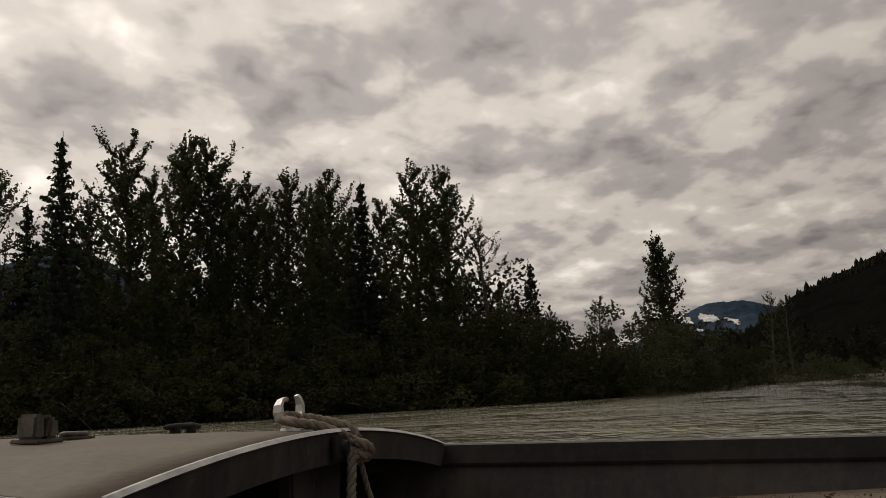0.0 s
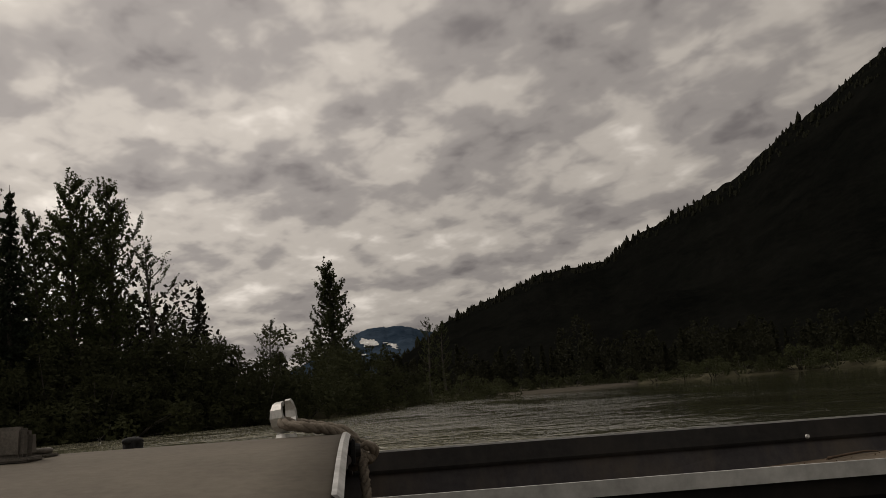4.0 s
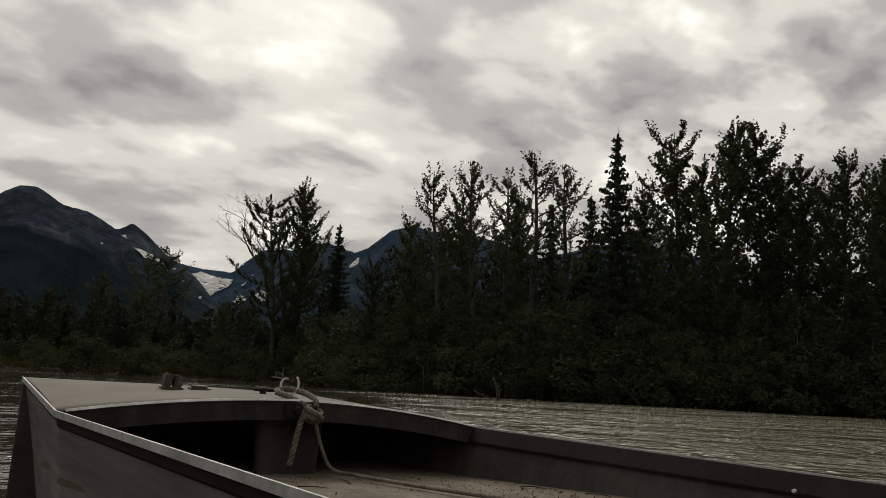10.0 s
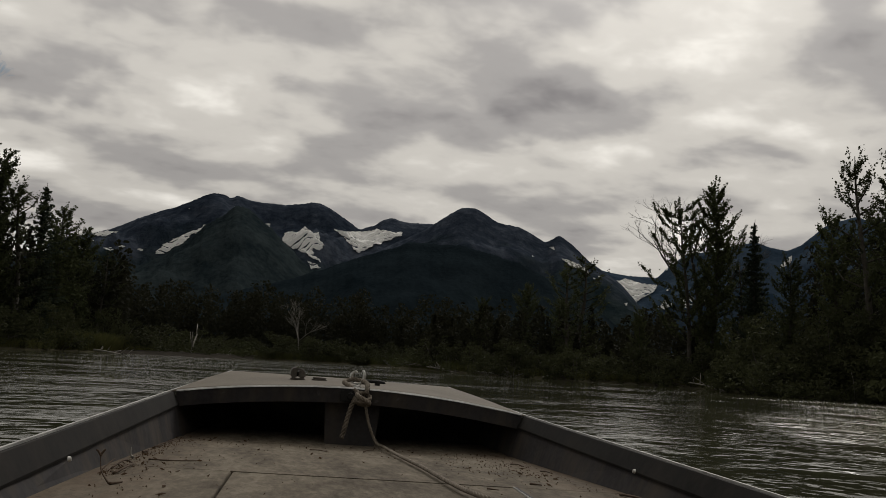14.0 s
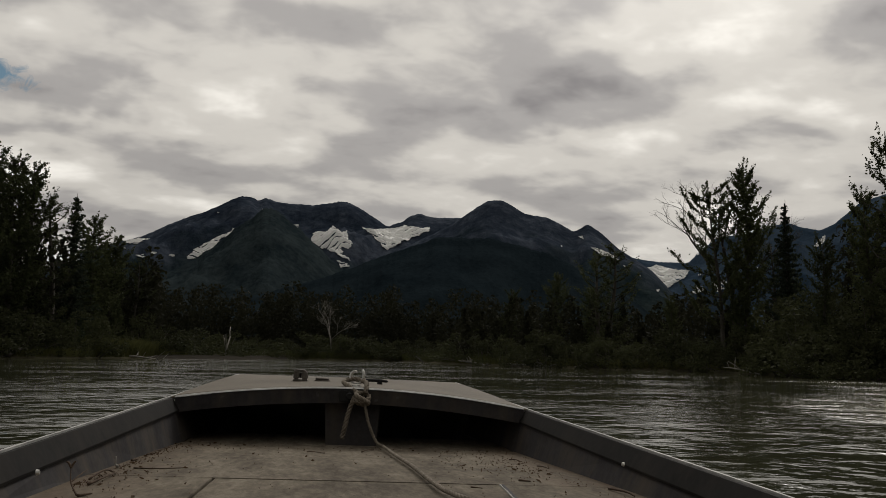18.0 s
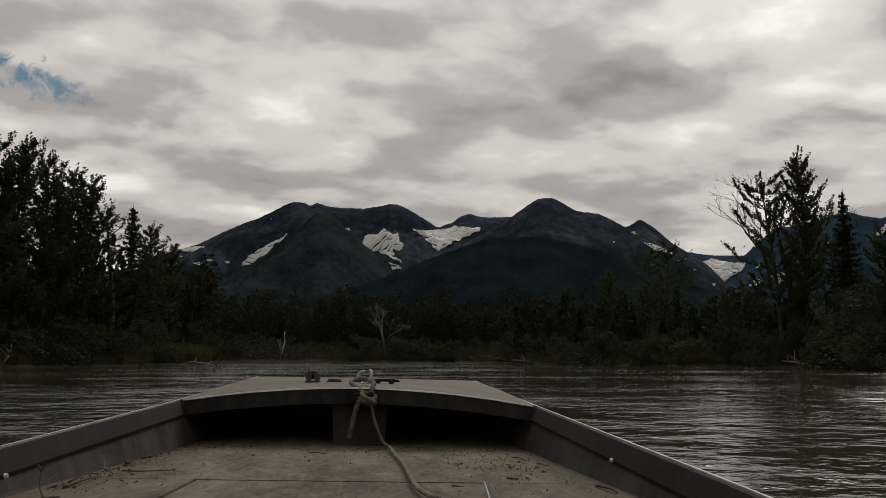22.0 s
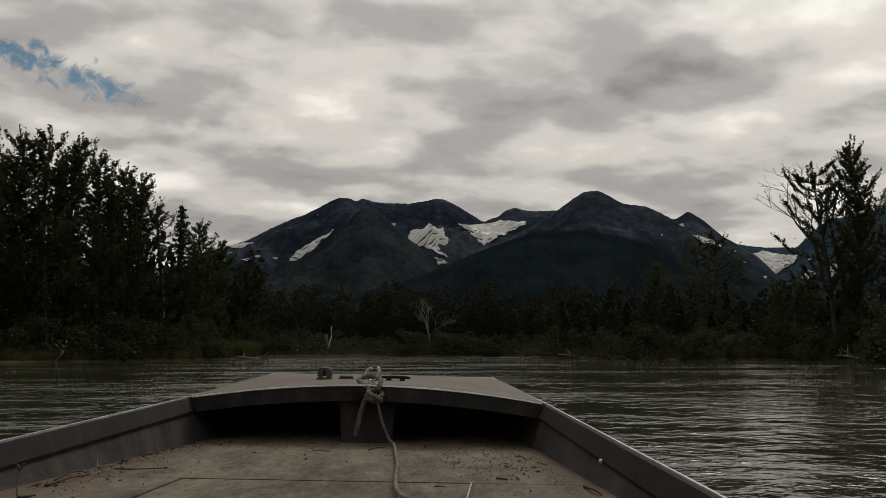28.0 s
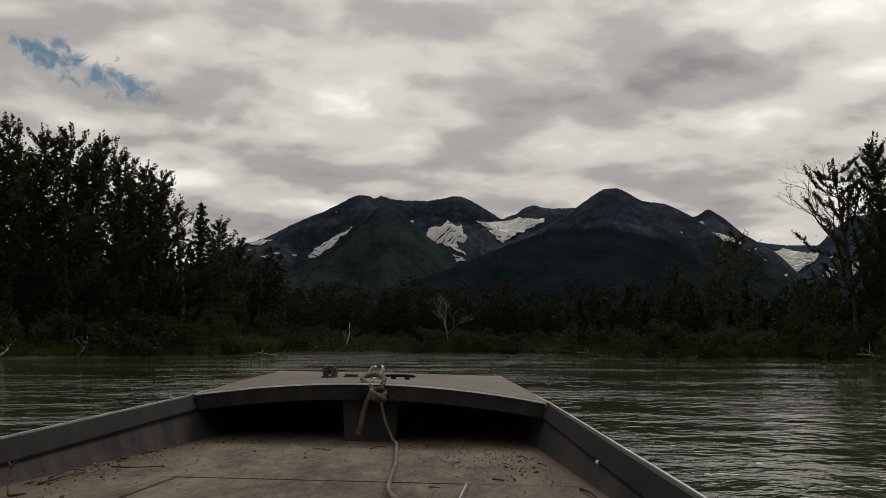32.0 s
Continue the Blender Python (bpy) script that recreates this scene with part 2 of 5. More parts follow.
def hazed_mountain_rock():
    """Bare rock high up, tinted blue to imitate haze, alpine green lower down, with scree streaks and ledges."""
    m, t, b = material("hazed_mountain_rock", 0.95, 0.0, 0.0)
    c = node(t, "ShaderNodeTexCoord").outputs["Object"]
    wide, close = grain(t, 0.004, 5.0, 0.6, c), grain(t, 0.03, 5.0, 0.7, c)
    streak = grain(t, 0.02, 4.0, 0.6, c, (1.0, 1.0, 0.25))
    v = maths(t, "ADD", maths(t, "ADD", maths(t, "MULTIPLY", wide, 0.4), maths(t, "MULTIPLY", close, 0.3)), maths(t, "MULTIPLY", streak, 0.3))
    # the blue share of both tones stands in for air haze
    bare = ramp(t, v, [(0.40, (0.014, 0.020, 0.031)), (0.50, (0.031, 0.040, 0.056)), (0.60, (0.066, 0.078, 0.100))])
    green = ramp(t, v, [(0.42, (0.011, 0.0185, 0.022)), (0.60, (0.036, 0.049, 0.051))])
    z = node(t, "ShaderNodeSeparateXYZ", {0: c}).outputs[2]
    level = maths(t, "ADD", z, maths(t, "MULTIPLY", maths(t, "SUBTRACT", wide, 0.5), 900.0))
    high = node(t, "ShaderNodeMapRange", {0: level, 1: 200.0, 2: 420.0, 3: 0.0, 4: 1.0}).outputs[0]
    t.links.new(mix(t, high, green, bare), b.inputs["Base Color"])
    bump(t, b, maths(t, "ADD", close, streak), 0.7, 14.0)
    return m


ROCK = hazed_mountain_rock()
# distance haze is put into the blue of this rock colour
HAZEROCK = two_tone("haze_tinted_rock", (0.016, 0.029, 0.047), (0.048, 0.070, 0.099), 0.004, 0.95, fine=0.03, relief=12.0, spec=0.0)
WETBAR = two_tone("wet_bar_gravel", (0.022, 0.020, 0.017), (0.055, 0.050, 0.043), 0.5, 0.95, fine=12.0, relief=0.03, spec=0.0)
# these two slope colours also carry a painted blue haze tint
ALPINE = two_tone("hazed_alpine_slope", (0.012, 0.0185, 0.022), (0.036, 0.047, 0.050), 0.006, 0.95, fine=0.05, relief=12.0, spec=0.0, spread=(0.40, 0.62))
SLOPE = two_tone("hazed_wooded_slope", (0.006, 0.010, 0.013), (0.017, 0.025, 0.030), 0.008, 0.95, fine=0.09, relief=6.0, spec=0.0)
# the hill's dim light is put into this colour, darker than real woods
HILL = two_tone("dimmed_wooded_hill", (0.003, 0.0034, 0.003), (0.008, 0.0082, 0.007), 0.02, 0.95, fine=0.2, relief=3.0, spec=0.0)
SNOW = two_tone("old_snow", (0.86, 0.86, 0.84), (0.98, 0.98, 0.96), 0.01, 0.9, fine=0.06)


def water_material():
    m, t, b = material("silty_water", 0.035, 0.0, 0.5)
    b.inputs["IOR"].default_value = 1.33
    c = node(t, "ShaderNodeTexCoord").outputs["Object"]
    silt = grain(t, 0.05, 3.0, 0.5, c)
    swell = grain(t, 0.75, 2.0, 0.5, c, (1.0, 0.55, 1.0))
    ripple = grain(t, 3.6, 3.0, 0.5, c, (1.0, 0.7, 1.0))
    chop = grain(t, 9.0, 3.0, 0.5, c)
    crest = ramp(t, grain(t, 2.4, 4.0, 0.6, c, (1.0, 0.8, 1.0)), [(0.55, 0.0), (0.72, 1.0)], True)
    patchy = ramp(t, grain(t, 0.20, 5.0, 0.62, c), [(0.40, 0.12), (0.58, 1.30)])
    # the river is rough along the outer bank of the bend, slack past the point, rippled beyond
    lie = node(t, "ShaderNodeSeparateXYZ", {0: c}).outputs
    way_round = maths(t, "ADD", maths(t, "DIVIDE", maths(t, "ARCTAN2", maths(t, "MULTIPLY", lie[0], -1.0), lie[1]), 6.2832), 0.5)
    wander = maths(t, "MULTIPLY", maths(t, "SUBTRACT", grain(t, 0.09, 3.0, 0.5, c), 0.5), 0.10)
    way_round = maths(t, "ADD", way_round, wander)
    rough_far = ramp(t, way_round, [(0.41, 0.06), (0.445, 0.30), (0.48, 1.3), (0.60, 1.6), (0.632, 0.13), (0.68, 0.12), (0.715, 0.24), (0.75, 0.28), (0.80, 0.26)])
    run = node(t, "ShaderNodeVectorMath", {0: c}, operation="LENGTH").outputs["Value"]
    out_in_stream = node(t, "ShaderNodeMapRange", {0: run, 1: 3.0, 2: 15.0, 3: 0.0, 4: 1.0}, interpolation_type="SMOOTHSTEP").outputs[0]
    rough_water = maths(t, "ADD", 0.14, maths(t, "MULTIPLY", maths(t, "SUBTRACT", rough_far, 0.14), out_in_stream))
    outer = maths(t, "SUBTRACT", lie[1], maths(t, "MULTIPLY", maths(t, "ABSOLUTE", lie[0]), 0.75))
    clear = ramp(t, silt, [(0.35, (0.030, 0.032, 0.018)), (0.65, (0.053, 0.053, 0.031))])
    muddy = ramp(t, silt, [(0.35, (0.14, 0.134, 0.088)), (0.65, (0.25, 0.24, 0.162))])
    plume = node(t, "ShaderNodeMapRange", {0: maths(t, "ADD", outer, maths(t, "MULTIPLY", silt, 10.0)), 1: 5.0, 2: 12.0, 3: 0.0, 4: 1.0}).outputs[0]
    reach = ramp(t, way_round, [(0.425, 0.0), (0.48, 0.7), (0.50, 1.0), (0.60, 1.0), (0.64, 0.0)])
    t.links.new(mix(t, maths(t, "MULTIPLY", plume, reach), clear, muddy), b.inputs["Base Color"])
    fine_waves = maths(t, "ADD", maths(t, "MULTIPLY", ripple, 0.16), maths(t, "MULTIPLY", chop, 0.035))
    waves = maths(t, "MULTIPLY", maths(t, "ADD", maths(t, "MULTIPLY", swell, 0.40), fine_waves), patchy)
    tips = maths(t, "MULTIPLY", maths(t, "MULTIPLY", crest, 0.030), maths(t, "MULTIPLY", patchy, maths(t, "ADD", 0.18, maths(t, "MULTIPLY", rough_water, 1.8))))
    # farther out the current lays calm and ruffled bands across the stream
    downstream = node(t, "ShaderNodeVectorMath", {0: c, 1: (-0.966, 0.259, 0.0)}, operation="DOT_PRODUCT").outputs["Value"]
    across = node(t, "ShaderNodeVectorMath", {0: c, 1: (0.259, 0.966, 0.0)}, operation="DOT_PRODUCT").outputs["Value"]
    streaming = node(t, "ShaderNodeCombineXYZ", {0: downstream, 1: maths(t, "MULTIPLY", across, 0.14), 2: 0.0}).outputs[0]
    band = ramp(t, grain(t, 0.16, 4.0, 0.65, streaming), [(0.44, 0.05), (0.56, 1.1)])
    far_out = node(t, "ShaderNodeMapRange", {0: run, 1: 10.0, 2: 45.0, 3: 0.0, 4: 0.9}, interpolation_type="SMOOTHSTEP").outputs[0]
    ruffle = maths(t, "ADD", maths(t, "SUBTRACT", 1.0, far_out), maths(t, "MULTIPLY", far_out, band))
    bump(t, b, maths(t, "MULTIPLY", maths(t, "ADD", maths(t, "MULTIPLY", waves, rough_water), tips), ruffle), 1.0, 1.0)
    return m


WATER = water_material()


# -------- mesh helpers --------
def mesh_of(name, verts, faces, mat, smooth=False):
    me = bpy.data.meshes.new(name)
    me.from_pydata([tuple(v) for v in verts], [], [tuple(f) for f in faces])
    me.materials.append(mat)
    if smooth:
        me.polygons.foreach_set("use_smooth", [True] * len(me.polygons))
    me.update()
    return me


def part(name, data, mat, parent, label="", m=None):
    """Links a bmesh or a mesh as one mesh object under a thing or under a part."""
    if isinstance(data, bmesh.types.BMesh):
        me = bpy.data.meshes.new(name)
        data.to_mesh(me)
        data.free()
        me.materials.append(mat)
        data = me
    ob = new(name, data)
    ob.parent = parent
    if m is not None:
        ob.matrix_local = m
    return tagged(ob, label)


def empty(name, m=None):
    ob = new(name)
    ob.empty_display_size = 0.2
    if m is not None:
        ob.matrix_world = m
    return ob


def polar(b, d, z=0.0):
    """The point at a bearing (degrees to the left of ahead) and a distance."""
    a = radians(b)
    return Vector((-math.sin(a) * d, math.cos(a) * d, z))


def along(points, x):
    """Linear reading of a short table of (x, y)."""
    points = sorted(points)
    return float(np.interp(x, [p[0] for p in points], [p[1] for p in points]))


def tube(path, radii, sides=6, cap=True):
    """Verts and faces of a tapering tube along a path."""
    verts, faces = [], []
    path = [Vector(p) for p in path]
    up = Vector((0.31, 0.17, 0.93))
    for i, p in enumerate(path):
        d = (path[min(i + 1, len(path) - 1)] - path[max(i - 1, 0)]).normalized()
        a = d.cross(up)
        a = a.normalized() if a.length > 1e-3 else Vector((1, 0, 0))
        c = d.cross(a)
        for k in range(sides):
            w = 2 * math.pi * k / sides
            verts.append(p + (a * math.cos(w) + c * math.sin(w)) * radii[i])
    for i in range(len(path) - 1):
        for k in range(sides):
            j = (k + 1) % sides
            faces.append((i * sides + k, i * sides + j, (i + 1) * sides + j, (i + 1) * sides + k))
    if cap:
        faces.append(tuple(range(sides))[::-1])
        faces.append(tuple(range((len(path) - 1) * sides, len(path) * sides)))
    return verts, faces


def merge(pieces):
    verts, faces = [], []
    for v, f in pieces:
        n = len(verts)
        verts.extend(v)
        faces.extend(tuple(i + n for i in q) for q in f)
    return verts, faces


def leaves(centres, size, rng, droop=0.0, longer=1.6):
    """Small pointed leaf blades, one at each centre, turned at random."""
    n = len(centres)
    c = np.asarray(centres, float)
    a = rng.normal(size=(n, 3))
    a[:, 2] -= droop
    a /= np.linalg.norm(a, axis=1, keepdims=True)
    b = np.cross(a, rng.normal(size=(n, 3)))
    b /= np.linalg.norm(b, axis=1, keepdims=True) + 1e-9
    s = size * rng.uniform(0.6, 1.4, (n, 1))
    v = np.stack([c - a * s * longer * 0.5, c + b * s * 0.5, c + a * s * longer * 0.5, c - b * s * 0.5], 1).reshape(-1, 3)
    f = np.arange(4 * n).reshape(-1, 4)
    return v, f


# -------- river, banks --------
SHORE = [(-180, 130), (-150, 70), (-110, 45), (-80, 50), (-60, 80), (-45, 130), (-30, 170), (-18, 150), (-13, 80), (-8, 62), (0, 56), (15, 54), (30, 54), (42, 58),
         (48, 74), (53, 84), (58, 84), (64, 92), (67, 102), (69.5, 120), (72, 136), (77, 132), (80, 140), (84, 128), (88, 102), (92, 85), (100, 74), (112, 60), (130, 50), (150, 70), (180, 130)]


def shore(b):
    """How far the water's edge lies, by bearing."""
    b = (b + 180) % 360 - 180
    p = polar(b, 1.0)
    return along(SHORE, b) * (1 + 0.05 * noise.noise(p * 9) + 0.025 * noise.noise(p * 31))


def ground_z(b, d):
    s = d - shore(b)
    p = polar(b, d)
    if s < 0:
        return max(-1.6, s * 0.16)
    n = 0.25 * noise.noise(p * 0.07) + 0.12 * noise.noise(p * 0.3)
    return min(0.9, 0.30 * s ** 0.5) * (1 + n) + 0.02


def build_ground():
    rings = [3, 12, 25, 35] + list(np.arange(42, 100, 2.0)) + list(np.arange(100, 190, 4.0)) + [200, 230, 280, 360, 500, 800, 1400, 2400, 4800]
    steps = 480
    verts, faces = [], []
    for r in rings:
        for k in range(steps):
            b = k * 360 / steps
            p = polar(b, r)
            verts.append((p.x, p.y, ground_z(b, r) if r < 300 else 0.9))
    for i in range(len(rings) - 1):
        for k in range(steps):
            j = (k + 1) % steps
            faces.append((i * steps + k, i * steps + j, (i + 1) * steps + j, (i + 1) * steps + k))
    faces.append(tuple(range(steps))[::-1])
    ob = new("ground", mesh_of("ground", verts, faces, EARTH, True))
    tagged(ob, "dark earth river bed and wooded banks reaching the mountains", "ground", kind="structure")
    verts, faces = [(0, 0, 0)], []
    rings, steps = [4, 20, 60, 140, 260], 96
    for r in rings:
        verts += [tuple(polar(k * 360 / steps, r)) for k in range(steps)]
    faces += [(0, 1 + k, 1 + (k + 1) % steps) for k in range(steps)]
    for i in range(len(rings) - 1):
        for k in range(steps):
            j = (k + 1) % steps
            faces.append((1 + i * steps + k, 1 + (i + 1) * steps + k, 1 + (i + 1) * steps + j, 1 + i * steps + j))
    ob = new("water", mesh_of("water", verts, faces, WATER))
    tagged(ob, "rippled olive-grey silty river water", "water", kind="structure")


build_ground()


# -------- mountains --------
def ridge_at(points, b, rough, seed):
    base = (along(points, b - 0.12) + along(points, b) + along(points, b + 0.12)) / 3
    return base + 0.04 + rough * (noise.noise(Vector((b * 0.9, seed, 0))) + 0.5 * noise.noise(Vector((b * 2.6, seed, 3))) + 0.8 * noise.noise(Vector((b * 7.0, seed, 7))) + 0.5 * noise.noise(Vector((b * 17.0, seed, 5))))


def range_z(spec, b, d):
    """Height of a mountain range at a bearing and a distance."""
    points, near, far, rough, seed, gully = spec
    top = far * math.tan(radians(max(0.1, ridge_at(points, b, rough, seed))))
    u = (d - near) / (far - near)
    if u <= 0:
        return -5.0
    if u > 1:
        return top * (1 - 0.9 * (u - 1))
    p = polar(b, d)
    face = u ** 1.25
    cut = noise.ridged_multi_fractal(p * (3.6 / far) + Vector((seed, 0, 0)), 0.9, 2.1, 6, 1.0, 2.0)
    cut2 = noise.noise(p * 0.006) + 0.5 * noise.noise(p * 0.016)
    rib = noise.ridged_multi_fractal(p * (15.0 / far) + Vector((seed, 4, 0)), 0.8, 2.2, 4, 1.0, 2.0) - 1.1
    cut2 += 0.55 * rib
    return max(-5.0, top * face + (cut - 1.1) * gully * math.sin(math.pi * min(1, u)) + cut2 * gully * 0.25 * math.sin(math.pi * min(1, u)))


def build_range(name, label, spec, mat, step=0.12, rows=48, parent=None):
    points, near, far = spec[:3]
    lo, hi = min(p[0] for p in points), max(p[0] for p in points)
    bs = np.arange(lo, hi + step, step)
    us = list(np.linspace(0.0, 1.0, rows)) + [1.06, 1.16]
    verts = []
    for b in bs:
        for u in us:
            d = near + u * (far - near)
            p = polar(b, d)
            verts.append((p.x, p.y, range_z(spec, b, d)))
    n = len(us)
    faces = [(i * n + k, i * n + k + 1, (i + 1) * n + k + 1, (i + 1) * n + k) for i in range(len(bs) - 1) for k in range(n - 1)]
    if parent:
        return part(name, mesh_of(name, verts, faces, mat, True), mat, parent, label)
    root = empty(name)
    tagged(root, label, "mountain")
    part("slope", mesh_of(name, verts, faces, mat, True), mat, root)
    return root


def inside(poly, x, y):
    odd = False
    for (x0, y0), (x1, y1) in zip(poly, poly[1:] + poly[:1]):
        if (y0 > y) != (y1 > y) and x < (x1 - x0) * (y - y0) / (y1 - y0) + x0:
            odd = not odd
    return odd


def snow_field(root, spec, outline, ragged=0.16, seed=0.0):
    """A ragged snow patch draped over the face of a range; its outline in bearing and height, in degrees."""
    lo_b, hi_b = min(p[0] for p in outline) - 0.15, max(p[0] for p in outline) + 0.15
    lo_e, hi_e = min(p[1] for p in outline) - 0.1, max(p[1] for p in outline) + 0.1
    nb, ne = int(min(110, 16 + (hi_b - lo_b) * 30)), int(min(80, 14 + (hi_e - lo_e) * 40))
    keep, verts = {}, []
    near, far = spec[1], spec[2]
    ds = np.linspace(near + 20, far, 70)
    for i in range(nb + 1):
        for k in range(ne + 1):
            b, e = lo_b + (hi_b - lo_b) * i / nb, lo_e + (hi_e - lo_e) * k / ne
            q = Vector((b * 2.2, e * 3.4, seed))
            n = Vector((noise.noise(q), noise.noise(q + Vector((9, 3, 1))))) + 0.8 * Vector((noise.noise(q * 2.6), noise.noise(q * 2.6 + Vector((5, 2, 8)))))
            if not inside(outline, b + n.x * ragged * 1.3, e + n.y * ragged):
                continue
            t = math.tan(radians(e))
            for d in ds:
                z = range_z(spec, b, d)
                if z / d >= t:
                    q = polar(b, d - 14)
                    keep[i, k] = len(verts)
                    verts.append((q.x, q.y, (d - 14) * t + 3))
                    break
    cells = {}
    for i in range(nb):
        for k in range(ne):
            c = [(i, k), (i, k + 1), (i + 1, k + 1), (i + 1, k)]
            if all(x in keep for x in c):
                away = [Vector(verts[keep[x]]).xy.length for x in c]
                if max(away) - min(away) < 350:
                    cells[i, k] = tuple(keep[x] for x in c)
    while cells:
        todo, mine = [next(iter(cells))], []
        while todo:
            i, k = todo.pop()
            if (i, k) in cells:
                mine.append(cells.pop((i, k)))
                todo += [(i + 1, k), (i - 1, k), (i, k + 1), (i, k - 1)]
        if len(mine) > 3:
            order = sorted({v for q in mine for v in q})
            where = {v: n for n, v in enumerate(order)}
            part("snow_patch", mesh_of("snow_patch", [verts[v] for v in order], [tuple(where[v] for v in q) for q in mine], SNOW, True), SNOW, root, "ragged old snow patch")


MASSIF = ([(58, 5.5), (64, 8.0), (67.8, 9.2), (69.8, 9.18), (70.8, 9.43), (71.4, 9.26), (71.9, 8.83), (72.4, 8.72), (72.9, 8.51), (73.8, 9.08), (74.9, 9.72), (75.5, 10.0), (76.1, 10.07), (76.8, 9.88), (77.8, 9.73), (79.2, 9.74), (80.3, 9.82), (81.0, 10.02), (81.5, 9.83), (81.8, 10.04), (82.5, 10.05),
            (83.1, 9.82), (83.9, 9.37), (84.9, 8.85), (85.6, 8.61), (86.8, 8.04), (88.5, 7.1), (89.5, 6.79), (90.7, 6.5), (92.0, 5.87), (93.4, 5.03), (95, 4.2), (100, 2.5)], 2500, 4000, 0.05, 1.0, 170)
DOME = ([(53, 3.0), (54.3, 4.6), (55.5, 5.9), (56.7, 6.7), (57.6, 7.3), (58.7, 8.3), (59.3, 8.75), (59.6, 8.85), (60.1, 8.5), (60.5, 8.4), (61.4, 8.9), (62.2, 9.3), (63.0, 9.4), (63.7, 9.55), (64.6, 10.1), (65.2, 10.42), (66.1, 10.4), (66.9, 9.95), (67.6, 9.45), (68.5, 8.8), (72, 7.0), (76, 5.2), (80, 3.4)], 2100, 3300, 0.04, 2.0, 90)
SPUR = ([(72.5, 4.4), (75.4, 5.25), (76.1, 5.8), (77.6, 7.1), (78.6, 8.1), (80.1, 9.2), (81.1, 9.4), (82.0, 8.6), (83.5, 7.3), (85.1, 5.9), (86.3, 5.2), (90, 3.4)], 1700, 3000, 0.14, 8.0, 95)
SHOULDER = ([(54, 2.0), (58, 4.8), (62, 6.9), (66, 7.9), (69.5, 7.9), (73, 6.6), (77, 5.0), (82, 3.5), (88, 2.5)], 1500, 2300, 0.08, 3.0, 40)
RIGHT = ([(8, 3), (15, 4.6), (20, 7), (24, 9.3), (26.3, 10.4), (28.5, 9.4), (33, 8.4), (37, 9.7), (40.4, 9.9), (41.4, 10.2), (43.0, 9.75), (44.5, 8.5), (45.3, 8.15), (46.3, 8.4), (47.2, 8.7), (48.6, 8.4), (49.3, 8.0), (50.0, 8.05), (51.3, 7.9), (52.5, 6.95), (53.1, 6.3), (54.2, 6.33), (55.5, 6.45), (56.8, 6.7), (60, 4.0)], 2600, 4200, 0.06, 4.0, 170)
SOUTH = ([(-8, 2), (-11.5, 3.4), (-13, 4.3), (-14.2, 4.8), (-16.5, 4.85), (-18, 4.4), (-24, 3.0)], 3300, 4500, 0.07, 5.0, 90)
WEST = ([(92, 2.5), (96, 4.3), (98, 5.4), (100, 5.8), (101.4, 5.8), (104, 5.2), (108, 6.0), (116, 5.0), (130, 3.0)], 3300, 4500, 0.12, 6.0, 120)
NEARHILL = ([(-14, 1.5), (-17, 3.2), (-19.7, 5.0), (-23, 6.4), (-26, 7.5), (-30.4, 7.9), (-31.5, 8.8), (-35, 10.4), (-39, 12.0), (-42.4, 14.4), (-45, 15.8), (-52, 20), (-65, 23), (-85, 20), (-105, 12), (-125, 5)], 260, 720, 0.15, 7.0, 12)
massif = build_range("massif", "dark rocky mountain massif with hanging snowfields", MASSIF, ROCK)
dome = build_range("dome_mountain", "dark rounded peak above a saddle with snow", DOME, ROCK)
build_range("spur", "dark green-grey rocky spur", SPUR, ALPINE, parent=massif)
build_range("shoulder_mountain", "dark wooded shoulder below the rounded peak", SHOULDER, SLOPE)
right = build_range("east_range", "dark range tinted blue-grey for haze, with streaks of snow", RIGHT, HAZEROCK)
south = build_range("south_mountain", "hazy blue flat-topped mountain with snow", SOUTH, HAZEROCK)
west = build_range("west_range", "hazy blue jagged range with snow gullies", WEST, HAZEROCK)
build_range("wooded_hill", "spruce-covered hillside, coloured near black for its dim light", NEARHILL, HILL, 0.25, 26)


def oval(b, e, half_b, half_e, slant):
    return [(b + half_b * math.cos(w), e + half_e * math.sin(w) + slant * math.cos(w)) for w in np.linspace(0, 5.6, 9)]


